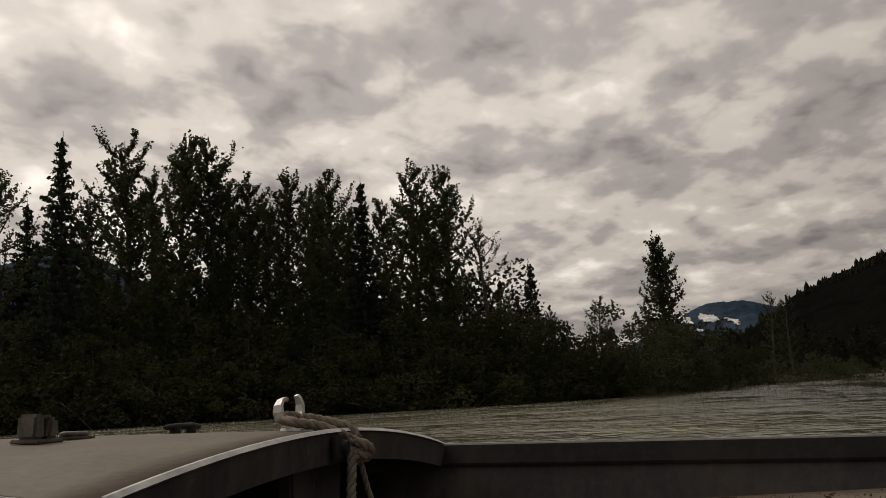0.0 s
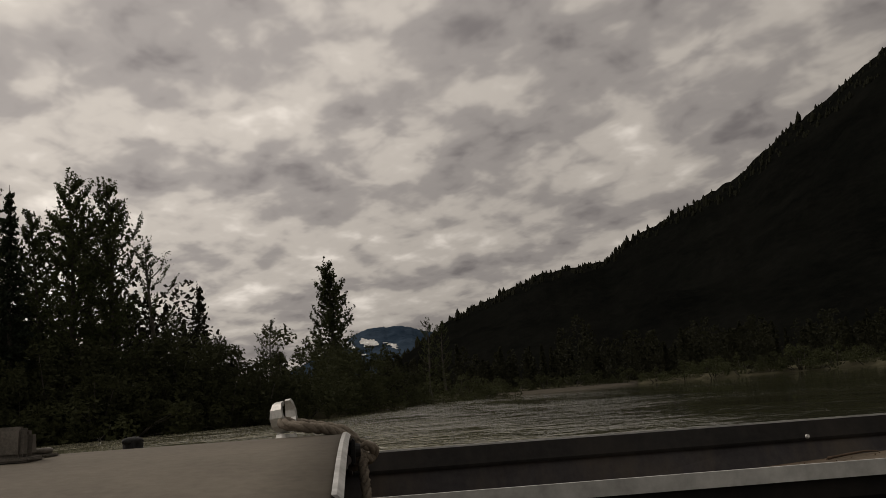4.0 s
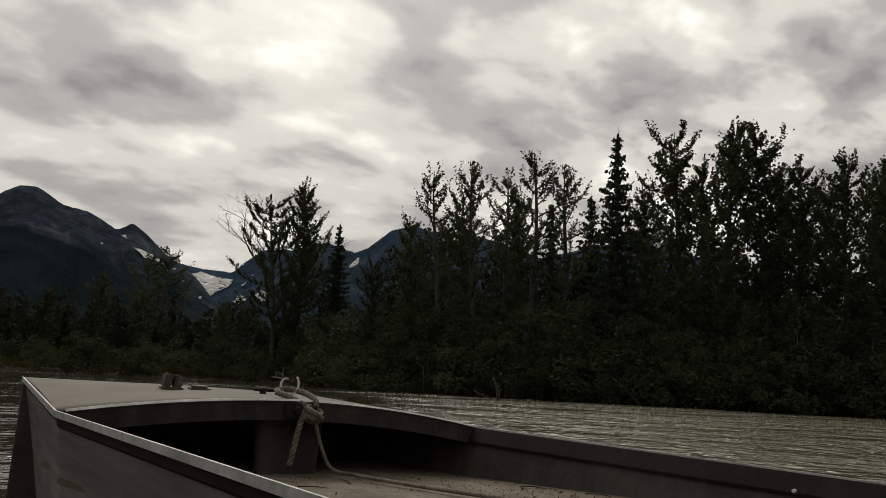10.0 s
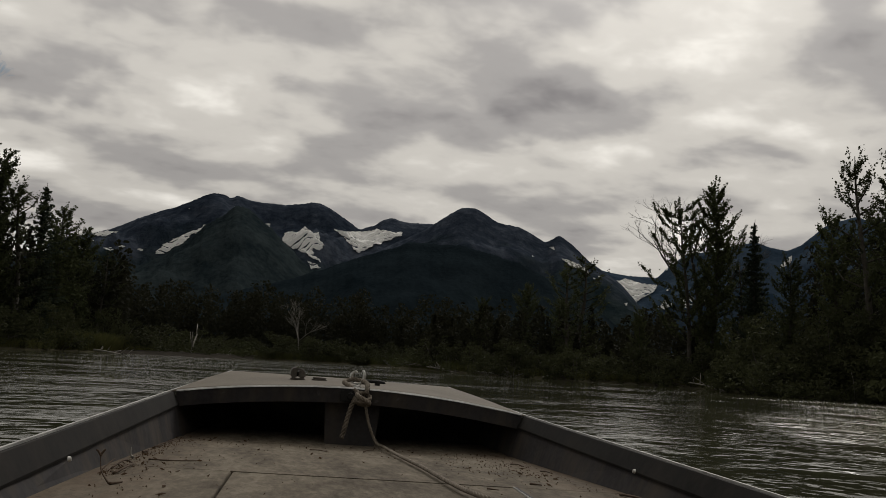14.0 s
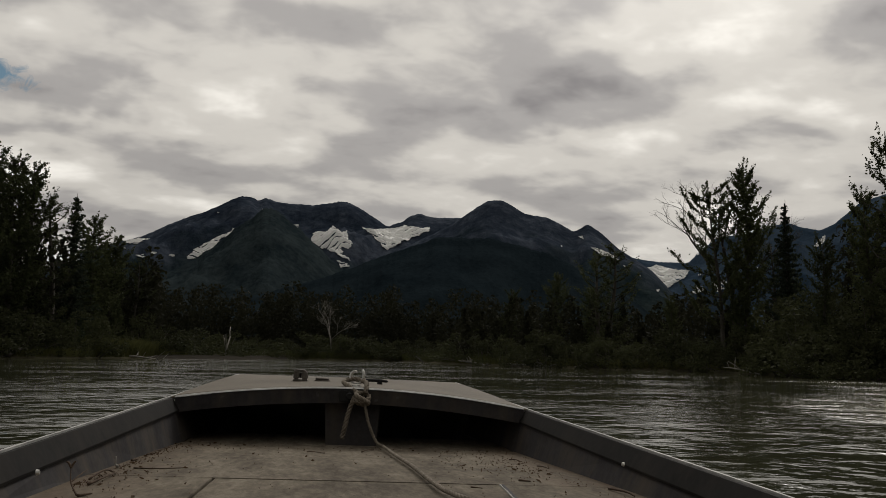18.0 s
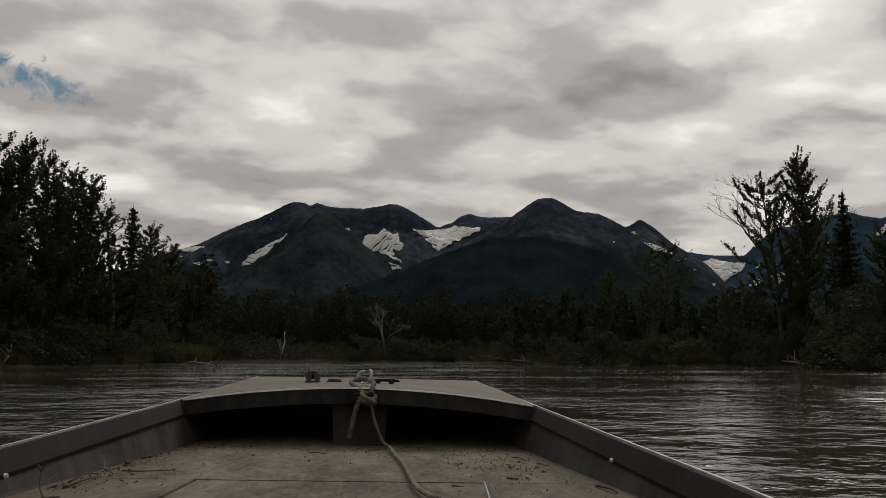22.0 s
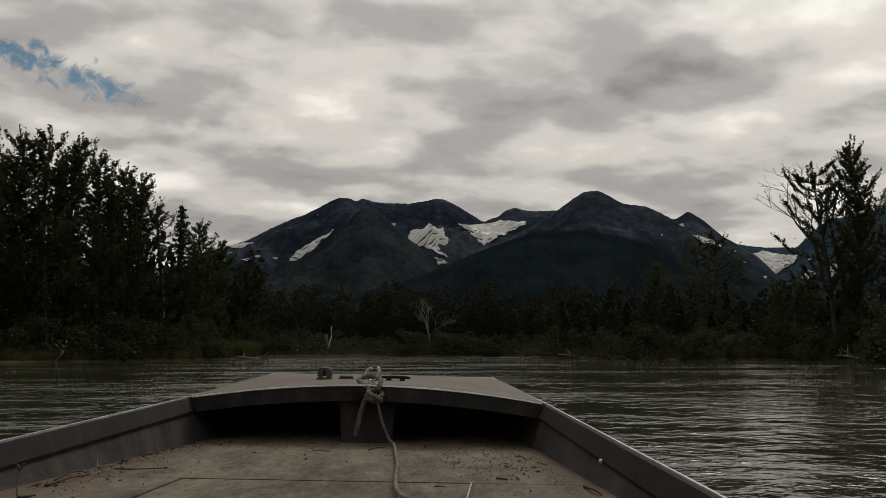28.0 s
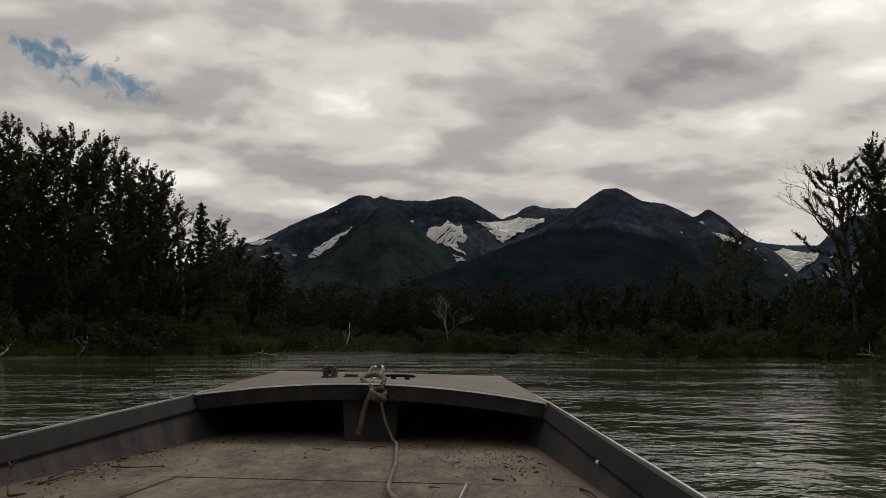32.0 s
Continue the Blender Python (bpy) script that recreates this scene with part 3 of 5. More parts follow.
for outline in ([(85.82, 5.92), (85.38, 6.43), (84.70, 6.94), (83.83, 7.42), (82.96, 7.91), (82.78, 7.95), (83.19, 7.44), (83.72, 7.18), (84.09, 6.71), (84.92, 6.08), (85.47, 5.79)],
                [(78.00, 7.43), (77.75, 7.97), (76.85, 8.09), (76.49, 8.45), (75.94, 8.10), (75.58, 8.21), (75.47, 7.63), (75.10, 7.31), (75.46, 6.91), (75.93, 7.09), (75.75, 6.66), (75.20, 6.13), (75.93, 6.37), (76.29, 6.73), (77.01, 6.83)],
                [(76.21, 6.19), (75.74, 6.05), (75.20, 5.77), (75.92, 5.65)],
                [(74.74, 8.46), (73.94, 8.32), (72.67, 8.40), (71.59, 8.65), (70.86, 8.54), (70.07, 8.53), (70.00, 8.32), (71.04, 7.89), (72.13, 7.39), (72.85, 6.85), (73.22, 7.21), (73.76, 7.82)],
                [(93.27, 5.10), (92.47, 5.44), (91.48, 5.54), (92.29, 5.13)],
                [(91.52, 6.36), (90.36, 6.69), (89.52, 6.79), (90.35, 6.44)],
                [(89.69, 6.68), (88.85, 6.98), (88.00, 7.01), (89.01, 6.53)],
                [(90.59, 5.74), (89.83, 5.94), (89.82, 5.63)],
                [(89.05, 5.79), (88.48, 5.99), (88.13, 5.82)],
                [(81.16, 9.27), (80.77, 9.38), (80.91, 9.06)],
                [(79.09, 8.45), (78.77, 8.39), (78.87, 8.13)],
                oval(87.8, 6.1, 0.25, 0.08, 0.0), oval(86.7, 6.0, 0.2, 0.07, 0.0), oval(89.6, 6.25, 0.2, 0.06, -0.05), oval(84.0, 8.9, 0.10, 0.05, 0.0)):
    snow_field(massif, MASSIF, outline, 0.085, outline[0][0])
for outline in ([(59.35, 7.36), (58.87, 7.30), (58.20, 7.02), (57.51, 6.59), (57.34, 6.42), (58.06, 6.70), (58.71, 6.79)],
                [(60.16, 8.08), (59.78, 8.12), (59.84, 7.80)],
                [(56.94, 6.32), (56.72, 6.29), (56.74, 6.06)],
                [(57.32, 6.20), (57.05, 6.13), (57.13, 6.03)],
                [(55.24, 4.59), (54.89, 4.61), (55.01, 4.42)],
                [(56.49, 5.70), (56.09, 5.43), (56.24, 5.42)],
                [(61.35, 7.47), (61.09, 7.36), (61.21, 7.33)]):
    snow_field(dome, DOME, outline, 0.06, outline[0][0])
for outline in ([(56.48, 6.04), (56.03, 6.01), (55.17, 6.19), (54.26, 5.99), (53.01, 5.81), (53.31, 5.37), (53.95, 4.98), (54.47, 4.60), (55.27, 4.88), (55.53, 5.32), (56.22, 5.61)],
                [(51.74, 5.02), (51.14, 5.25), (50.74, 5.05), (50.98, 4.66), (51.62, 4.15), (51.39, 4.70)],
                [(50.31, 4.84), (49.76, 5.28), (49.20, 5.48), (49.63, 5.05)],
                [(48.51, 7.40), (48.29, 7.01), (48.12, 6.63), (48.33, 6.89)],
                [(52.76, 5.30), (52.21, 5.78), (52.29, 5.59)],
                [(52.02, 6.21), (51.76, 6.37), (51.83, 6.18)],
                [(49.06, 6.09), (48.91, 5.92), (48.97, 5.54)],
                [(50.00, 5.38), (49.81, 5.86), (49.85, 5.50)],
                [(48.21, 8.50), (47.98, 8.52), (48.11, 8.32)],
                [(47.47, 8.65), (47.23, 8.66), (47.32, 8.47)],
                [(45.80, 7.06), (45.36, 7.61), (44.91, 7.94), (45.03, 7.54), (45.45, 7.20)],
                [(52.63, 6.95), (52.40, 7.02), (52.48, 6.82)],
                [(53.00, 4.43), (52.55, 4.92), (52.12, 4.72), (52.58, 4.23)], oval(25.4, 9.3, 0.7, 0.3, -0.6), oval(38.5, 9.4, 1.2, 0.18, -0.2)):
    snow_field(right, RIGHT, outline, 0.08, outline[0][0])
for outline in (oval(-12.8, 3.9, 0.6, 0.2, 0.2), oval(-14.3, 3.9, 0.7, 0.25, 0.1), oval(-15.8, 3.6, 0.5, 0.1, 0.2), oval(-13.6, 3.2, 0.6, 0.08, 0.1)):
    snow_field(south, SOUTH, outline, 0.12, outline[0][0])
for outline in ([(102.9, 5.0), (101.8, 5.4), (101.3, 5.3), (102.4, 4.75)], oval(100.0, 4.7, 0.7, 0.3, -0.2), oval(104.0, 4.0, 0.2, 0.7, -0.35), oval(97.8, 5.1, 0.5, 0.2, 0.0), oval(101.4, 4.3, 0.2, 0.15, 0)):
    snow_field(west, WEST, outline, 0.12, outline[0][0])


# -------- trees --------
def profile_round(u):
    return max(0.12, math.sin(math.pi * (0.12 + 0.84 * u)) ** 0.7)


def profile_column(u):
    return 0.55 + 0.45 * math.sin(math.pi * u) if u < 0.8 else max(0.12, 2.1 * (1.02 - u) + 0.1)


def profile_cone(u):
    return max(0.06, 1.05 * (1 - u) ** 0.85)


def plume(rng, foot, way, length, girth, count):
    """Points of a leafy shoot that narrows to its tip."""
    f = rng.uniform(0, 1, count) ** 0.85
    wide = girth * (0.35 + 1.1 * f) * (1.08 - f) ** 0.6
    return np.outer(f, np.asarray(way) * length) + np.asarray(foot) + rng.normal(size=(count, 3)) * wide[:, None] * 0.62


def broadleaf(seed, h=18.0, spread=2.6, limbs=30, first=0.10, shoots=5, per=46, leaf=0.17, profile=profile_column, gap=0.0, steep=1.0, core=1.0, leaders=4, lean=0.5):
    """Trunk-and-limb mesh and leaf mesh of a cottonwood-like tree: upswept limbs, each set with pointed leafy shoots."""
    rng = np.random.default_rng(seed)
    tilt = rng.uniform(-lean, lean, 2)
    spine = [Vector((tilt[0] * u + 0.25 * math.sin(5 * u + seed), tilt[1] * u + 0.2 * math.cos(4 * u + seed), h * 0.95 * u)) for u in np.linspace(0, 1, 9)]
    wood = [tube(spine, [0.24 * (1 - u) ** 0.8 + 0.02 for u in np.linspace(0, 1, 9)], 7)]
    spots, inner = [], []
    for i in range(limbs):
        u = first + (0.95 - first) * (i + rng.uniform(0, 1)) / limbs
        at = spine[int(u * 8)].lerp(spine[min(8, int(u * 8) + 1)], u * 8 - int(u * 8))
        w = i * 2.4 + rng.uniform(-0.6, 0.6)
        reach = spread * profile(u) * rng.uniform(0.6, 1.25)
        out = Vector((math.cos(w), math.sin(w), 0))
        rise = max(0.25, min(reach * rng.uniform(0.7, 1.5) * steep, h * 0.99 - at.z))
        tip = at + out * reach + Vector((0, 0, rise))
        bend = at.lerp(tip, 0.55) + (out - Vector((0, 0, 0.9))) * 0.13 * reach
        wood.append(tube([at, bend, tip], [0.045 + 0.05 * (1 - u), 0.035, 0.012], 4))
        for c in range(shoots):
            f = 0.14 + 0.86 * (c + rng.uniform(0, 1)) / shoots
            if rng.uniform() < gap:
                continue
            foot = at.lerp(bend, f * 2) if f < 0.5 else bend.lerp(tip, f * 2 - 1)
            aim = Vector((out.x * 0.55 + rng.normal(0, 0.35), out.y * 0.55 + rng.normal(0, 0.35), 0.9)).normalized()
            size = rng.uniform(0.45, 1.0) * (0.8 + 0.4 * f)
            spots.append(plume(rng, foot - aim * 0.25 * size, aim, size, 0.24 * size ** 0.5, int(per * rng.uniform(0.6, 1.3))))
        n = int(85 * core) if u < 0.86 else 0
        if n:
            f = rng.uniform(0.0, 0.78, n)
            mid = np.outer(1 - f, np.asarray(at)) + np.outer(f, np.asarray(tip))
            inner.append(mid + rng.normal(size=(n, 3)) * (0.25, 0.25, 0.40))
    for c in range(leaders):
        foot = spine[-1] + Vector((rng.normal(0, 0.30), rng.normal(0, 0.30), -rng.uniform(0.5, 2.4)))
        spots.append(plume(rng, foot, Vector((rng.normal(0, 0.12), rng.normal(0, 0.12), 1.0)), rng.uniform(0.9, 1.7), 0.17, int(per * 2.0)))
    made = [leaves(np.concatenate(spots), leaf, rng, 0.3)]
    if inner:
        made.append(leaves(np.concatenate(inner), leaf * 2.0, rng, 0.3, 1.2))
        made[1] = (made[1][0], made[1][1] + len(made[0][0]))
    return wood, (np.concatenate([m[0] for m in made]), np.concatenate([m[1] for m in made]))


def spruce(seed, h=18.0, spread=2.6, whorls=30, leaf=0.17):
    """A pointed conifer: tiers of drooping boughs with upturned tips and air between them."""
    rng = np.random.default_rng(seed)
    wood = [tube([(0, 0, 0), (0.05, 0, h * 0.5), (0, 0.05, h)], [0.24, 0.13, 0.015], 7)]
    spots = []
    for i in range(whorls):
        u = 0.05 + 0.93 * (i / whorls) ** 0.92
        r = spread * (1 - u) ** 0.9 * rng.uniform(0.8, 1.12) + 0.14
        turn0 = rng.uniform(0, 6.28)
        for k in range(7):
            w = turn0 + k * 0.9 + rng.uniform(-0.25, 0.25)
            reach = r * rng.uniform(0.65, 1.2)
            z = h * u + rng.normal(0, 0.12)
            tip = Vector((math.cos(w) * reach, math.sin(w) * reach, -0.34 * reach))
            n = max(6, int(24 * reach))
            s = rng.uniform(0.05, 1.0, n) ** 0.75
            line = np.outer(s, np.asarray(tip)) + (0, 0, z)
            line[:, 2] += 0.26 * reach * s ** 3
            flat_side = 0.20 * reach * (1 - 0.75 * s)
            side = np.stack([-math.sin(w) * flat_side, math.cos(w) * flat_side, 0 * s], 1) * rng.uniform(-1, 1, (n, 1))
            spots.append(line + side + rng.normal(size=(n, 3)) * (0.06, 0.06, 0.07) - np.stack([0 * s, 0 * s, rng.uniform(0, 0.22, n) * (1 - s)], 1))
    n = 700
    z = rng.uniform(0.04, 0.97, n)
    w = rng.uniform(0, 6.28, n)
    rad = spread * 0.34 * (1 - z) * np.sqrt(rng.uniform(0, 1, n))
    spots.append(np.stack([np.cos(w) * rad, np.sin(w) * rad, z * h], 1))
    v, f = leaves(np.concatenate(spots), leaf, rng, 0.5, 2.0)
    return wood, (v, f)


def shrub(seed, h=3.2, spread=2.3, lumps=30, per=66, leaf=0.100):
    """A willow bush: rounded leafy lumps over a dome, with a few upright shoots."""
    rng = np.random.default_rng(seed)
    wood, spots = [], []
    for i in range(lumps):
        w, q = rng.uniform(0, 2 * math.pi), math.sqrt(rng.uniform(0.0, 1.0))
        top = h * (1 - 0.75 * q ** 2.2) * rng.uniform(0.62, 1.0)
        c = Vector((math.cos(w) * q * spread, math.sin(w) * q * spread, top * rng.choice([0.25, 0.55, 0.88, 0.88])))
        if i < 12:
            base = Vector((math.cos(w) * 0.3, math.sin(w) * 0.3, -0.3))
            wood.append(tube([base, base.lerp(c, 0.5) + Vector((0, 0, 0.2)), c], [0.05, 0.03, 0.01], 4))
        r = rng.uniform(0.32, 0.62)
        d = rng.normal(size=(per, 3))
        d /= np.linalg.norm(d, axis=1, keepdims=True)
        spots.append(np.asarray(c) + d * (r, r, r * 0.85) * rng.uniform(0.35, 1.0, (per, 1)) ** 0.5)
        if rng.uniform() < 0.45:
            spots.append(plume(rng, c + Vector((0, 0, r * 0.5)), Vector((rng.normal(0, 0.2), rng.normal(0, 0.2), 1)), rng.uniform(0.3, 0.7), 0.09, 14))
    v, f = leaves(np.concatenate(spots), leaf, rng, 0.0, 2.0)
    return wood, (v, f)


def bare_limbs(seed, h=15.0, levels=4, thick=0.16, wide=0.55):
    """A leafless tree, branching again and again."""
    rng = np.random.default_rng(seed)
    pieces = []

    def grow(at, way, length, r, level):
        side = Vector(rng.normal(0, 0.16, 3))
        mid = at + way * length * 0.5 + side * length * 0.25
        tip = at + (way + side).normalized() * length
        pieces.append(tube([at, mid, tip], [r, r * 0.8, r * 0.55], 5 if level > 1 else 3))
        if level == 0:
            return
        for k in range(4 if level > 1 else 3):
            f = rng.uniform(0.35, 1.0)
            start = at.lerp(mid, f * 2) if f < 0.5 else mid.lerp(tip, f * 2 - 1)
            turn = Vector(rng.normal(0, 1, 3))
            turn = (turn - way * turn.dot(way)).normalized()
            grow(start, (way + turn * wide * rng.uniform(0.7, 1.4) + Vector((0, 0, 0.25))).normalized(), length * rng.uniform(0.42, 0.62), r * 0.5, level - 1)

    grow(Vector((0, 0, -0.3)), Vector((0.03, 0.02, 1)).normalized(), h * 0.62, thick, levels)
    return pieces


def tree_kind(name, shapes, leaf_mat, label, category="tree", wood_mat=None):
    wood, (lv, lf) = shapes
    root = empty(name)
    tagged(root, label, category)
    bark = wood_mat or BARK
    if category == "tree":
        part("trunk", mesh_of(name + "_trunk", *wood[0], bark, True), bark, root)
    if len(wood) > 1:
        tagged(part("branch" if category == "tree" else "stem", mesh_of(name + "_branch", *merge(wood[1:] if category == "tree" else wood), bark, True), bark, root), kind="stuff")
    part("crown" if category == "tree" else "foliage", mesh_of(name + "_crown", lv, lf, leaf_mat), leaf_mat, root)
    root["tall"] = float(max(v[2] for v in lv))
    return root


KINDS = {}
for i in range(4):
    KINDS["cottonwood", i] = tree_kind("cottonwood", broadleaf(11 + i, 18, 1.9 + 0.2 * i, 42, 0.06, 10, 28, 0.106, leaders=4 + i), LEAF, "tall dark cottonwood with a dense leafy crown on the bank")
for i in range(2):
    KINDS["round", i] = tree_kind("cottonwood", broadleaf(31 + i, 18, 2.7, 40, 0.14, 11, 30, 0.106, profile_round, 0.05, 0.7, leaders=6), LEAF, "broad round-crowned cottonwood, dark against the sky")
    KINDS["airy", i] = tree_kind("young_cottonwood", broadleaf(41 + i, 15, 2.1, 34, 0.08, 13, 13, 0.105, profile_column, 0.10, 0.75, 0.0), LEAF, "thin airy young cottonwood with sky showing through")
    KINDS["spruce", i] = tree_kind("spruce", spruce(51 + i, 18, 3.1 - 0.3 * i), NEEDLE, "dark pointed spruce with drooping branches")
KINDS["poplar", 0] = tree_kind("poplar", broadleaf(61, 13, 3.3, 62, 0.03, 9, 17, 0.12, profile_cone, 0.05, 0.45, 0.35, 1, 0.1), LEAF, "lone cone-shaped poplar on the river point")
KINDS["open", 0] = tree_kind("cottonwood", broadleaf(66, 19, 4.2, 36, 0.20, 17, 36, 0.112, profile_round, 0.03, 0.62, 0.15, 5, 1.6), LEAF, "open-limbed leaning cottonwood beside the water")
KINDS["dense", 0] = tree_kind("cottonwood", broadleaf(67, 21, 2.7, 60, 0.05, 11, 38, 0.110, profile_column, 0.0, 0.9, 1.0, 6, 0.3), LEAF, "tall dense tapering cottonwood beside the water")
for i in range(3):
    KINDS["willow", i] = tree_kind("willow_bush", shrub(71 + i, 3.4, 2.4 + 0.3 * i), WILLOW, "dense dark green willow bush on the bank", "bush")
for i in range(2):
    KINDS["alder", i] = tree_kind("alder_bush", shrub(81 + i, 6.2, 3.0 + 0.4 * i, 64, 62, 0.10), WILLOW, "tall dense dark alder thicket behind the willows", "bush")
used = set()


POINT = Vector((-1.7, -2.1, 0.0))


def plant(kind, i, b, d, top=None, tall=None, turn=0.0, group="", fat=1.0, sink=0.1):
    """Stands a tree at a bearing and a distance, so tall that its top shows at the given angle, or of a given height."""
    if kind == "willow" and tall and tall > 4.7:
        kind, i = "alder", i % 2
    src = KINDS[kind, i]
    if src["category"] == "bush":
        sink = 0.12 * tall
    z = max(ground_z(b, d), -0.4)
    if tall is None:
        tall = 0.85 + d * math.tan(radians(top)) - z
    s = tall / src["tall"]
    m = Matrix.Translation(polar(b, d, z - sink) + (POINT if b < 46 else Vector())) @ Matrix.Rotation(turn, 4, "Z")
    if (kind, i) in used:
        ob = copy_thing(src, m)
    else:
        used.add((kind, i))
        ob = src
        ob.matrix_world = m
    ob.scale = (s * fat, s * fat, s)
    return tagged(ob, group=group)


rng = random.Random(5)
turn = lambda: rng.uniform(0, 6.28)
# the tall stand on the river point: kind, variant, bearing, distance, angle of its top
STAND = [("airy", 0, 38.6, 63, 14.2), ("airy", 1, 36.4, 64, 14.4), ("airy", 0, 34.4, 66, 13.8), ("airy", 1, 32.6, 63, 14.9), ("airy", 1, 30.2, 64, 14.0), ("spruce", 0, 27.0, 62, 15.3),
         ("round", 0, 23.4, 63, 16.3), ("cottonwood", 0, 19.9, 62, 17.0), ("cottonwood", 1, 18.2, 63, 17.0), ("cottonwood", 2, 15.8, 64, 15.2), ("cottonwood", 3, 13.2, 63, 15.8),
         ("cottonwood", 1, 10.3, 64, 16.0), ("spruce", 1, 8.5, 62, 15.2), ("round", 1, 5.2, 62, 17.0), ("cottonwood", 3, 2.9, 61, 16.9), ("airy", 0, 0.6, 61, 12.9),
         ("cottonwood", 2, 21.8, 70, 14.6), ("cottonwood", 0, 17.0, 71, 14.5), ("cottonwood", 3, 12.0, 72, 14.8), ("cottonwood", 1, 7.0, 71, 14.3), ("cottonwood", 0, 25.4, 72, 12.6),
         ("spruce", 0, 28.8, 72, 11.8), ("cottonwood", 2, 14.6, 80, 13.9), ("cottonwood", 3, 9.4, 80, 13.8), ("spruce", 1, 11.2, 70, 14.9), ("spruce", 1, 31.4, 75, 11.5), ("cottonwood", 1, 4.0, 72, 14.0), ("round", 0, 36.9, 70, 12.4), ("round", 1, 40.4, 66, 10.6), ("round", 0, 43.2, 66, 8.0), ("cottonwood", 2, 33.6, 70, 12.6)]
for kind, i, b, d, top in STAND:
    plant(kind, i, b, d, top * along([(0, 0.88), (12, 0.94), (20, 1.02), (27, 1.08), (31, 1.04), (38, 1.02)], b), turn=turn(), group="tall stand on the river point")
for kind, i, b, d, top in [("poplar", 0, -10.7, 84, 9.8), ("airy", 1, -6.9, 80, 5.9), ("round", 1, -3.8, 78, 5.2), ("airy", 0, -1.1, 66, 6.6), ("airy", 0, -17.6, 175, 5.3), ("airy", 1, -18.6, 178, 5.0)]:
    plant(kind, i, b, d, top, turn=turn())
# the spruces and lone trees of the far right bank
for kind, i, b, d, top, fat in [("spruce", 0, 45.6, 86, 10.0, 1.0), ("open", 0, 51.2, 90, 11.6, 1.0), ("dense", 0, 49.7, 90, 13.0, 1.0), ("airy", 1, 48.2, 94, 7.6, 1.3), ("round", 1, 47.2, 96, 6.2, 1.0), ("airy", 0, 58.9, 104, 7.4, 1.5),
                                ("airy", 1, 58.2, 105, 7.7, 1.5), ("round", 0, 54.4, 99, 4.6, 1.0), ("cottonwood", 3, 61.6, 112, 5.8, 1.3), ("round", 1, 59.4, 110, 5.0, 1.2), ("round", 0, 64.6, 112, 4.8, 1.2)]:
    plant(kind, i, b, d, top, turn=turn(), fat=fat)
# the left bank
LEFT = [(88.9, 112, 5.8, "airy"), (90.2, 106, 7.2, "cottonwood"), (91.5, 102, 8.6, "cottonwood"), (92.6, 97, 9.3, "spruce"), (93.7, 92, 9.8, "airy"), (94.9, 90, 10.2, "cottonwood"), (96.2, 88, 10.8, "cottonwood"), (97.7, 86, 11.4, "cottonwood"), (99.1, 84, 12.2, "cottonwood"), (100.5, 82, 12.6, "round"), (102.1, 82, 12.3, "cottonwood"),
        (103.9, 80, 12.6, "cottonwood"), (105.7, 78, 12.9, "spruce"), (107.8, 76, 13.2, "cottonwood"), (96.9, 98, 9.6, "spruce"), (99.8, 96, 10.8, "spruce"), (103.1, 95, 11.2, "cottonwood"), (110.3, 74, 13, "cottonwood"), (113.3, 72, 13, "cottonwood"), (117.3, 70, 13, "spruce")]
for n, (b, d, top, kind) in enumerate(LEFT):
    plant(kind, n % (4 if kind == "cottonwood" else 2), b, d, top * (1.1 if b > 94 else 1.0), turn=turn(), group="left bank trees", fat=1.3 if b < 94 else 1.1)

# bushes along the water's edge
for n in range(150):
    if n < 95:
        b = -16 + 62 * (n / 95)
        d = shore(b) + rng.choice([0.8, 2.2, 5.0])
        tall = rng.uniform(2.6, 4.6) + (2.6 if d > shore(b) + 4 else 0)
    elif n < 125:
        b = 45 + 21 * (n - 95) / 30
        d = shore(b) + rng.choice([1.0, 3.5, 7.0])
        tall = rng.uniform(2.2, 4.4)
    else:
        b = 87.5 + 24 * (n - 125) / 25
        d = shore(b) + rng.choice([3.0, 6.0, 9.0])
        tall = rng.uniform(2.6, 5.0)
    plant("willow", n % 3, b, d, tall=tall, turn=turn(), group="bushes along the water", fat=rng.uniform(0.9, 1.3))
for n in range(30):
    b = 66.5 + 22 * n / 30
    plant("willow", n % 3, b, shore(b) + rng.choice([3.0, 6.0, 10.0]), tall=rng.uniform(2.4, 4.4), turn=turn(), group="bushes along the water", fat=rng.uniform(1.2, 1.7))
for n in range(16):
    b = -46 + 28 * n / 16
    plant("willow", n % 3, b, shore(b) + 4, tall=rng.uniform(2.4, 4.4), turn=turn(), group="bushes along the water", fat=1.4)

for b, d, tall in ((-19.0, 126, 5.2), (-20.2, 128, 4.4), (-21.8, 133, 3.6), (-17.6, 118, 4.6)):
    plant("willow", 1, b, d, tall=tall, turn=turn(), group="bushes along the water", fat=1.2)


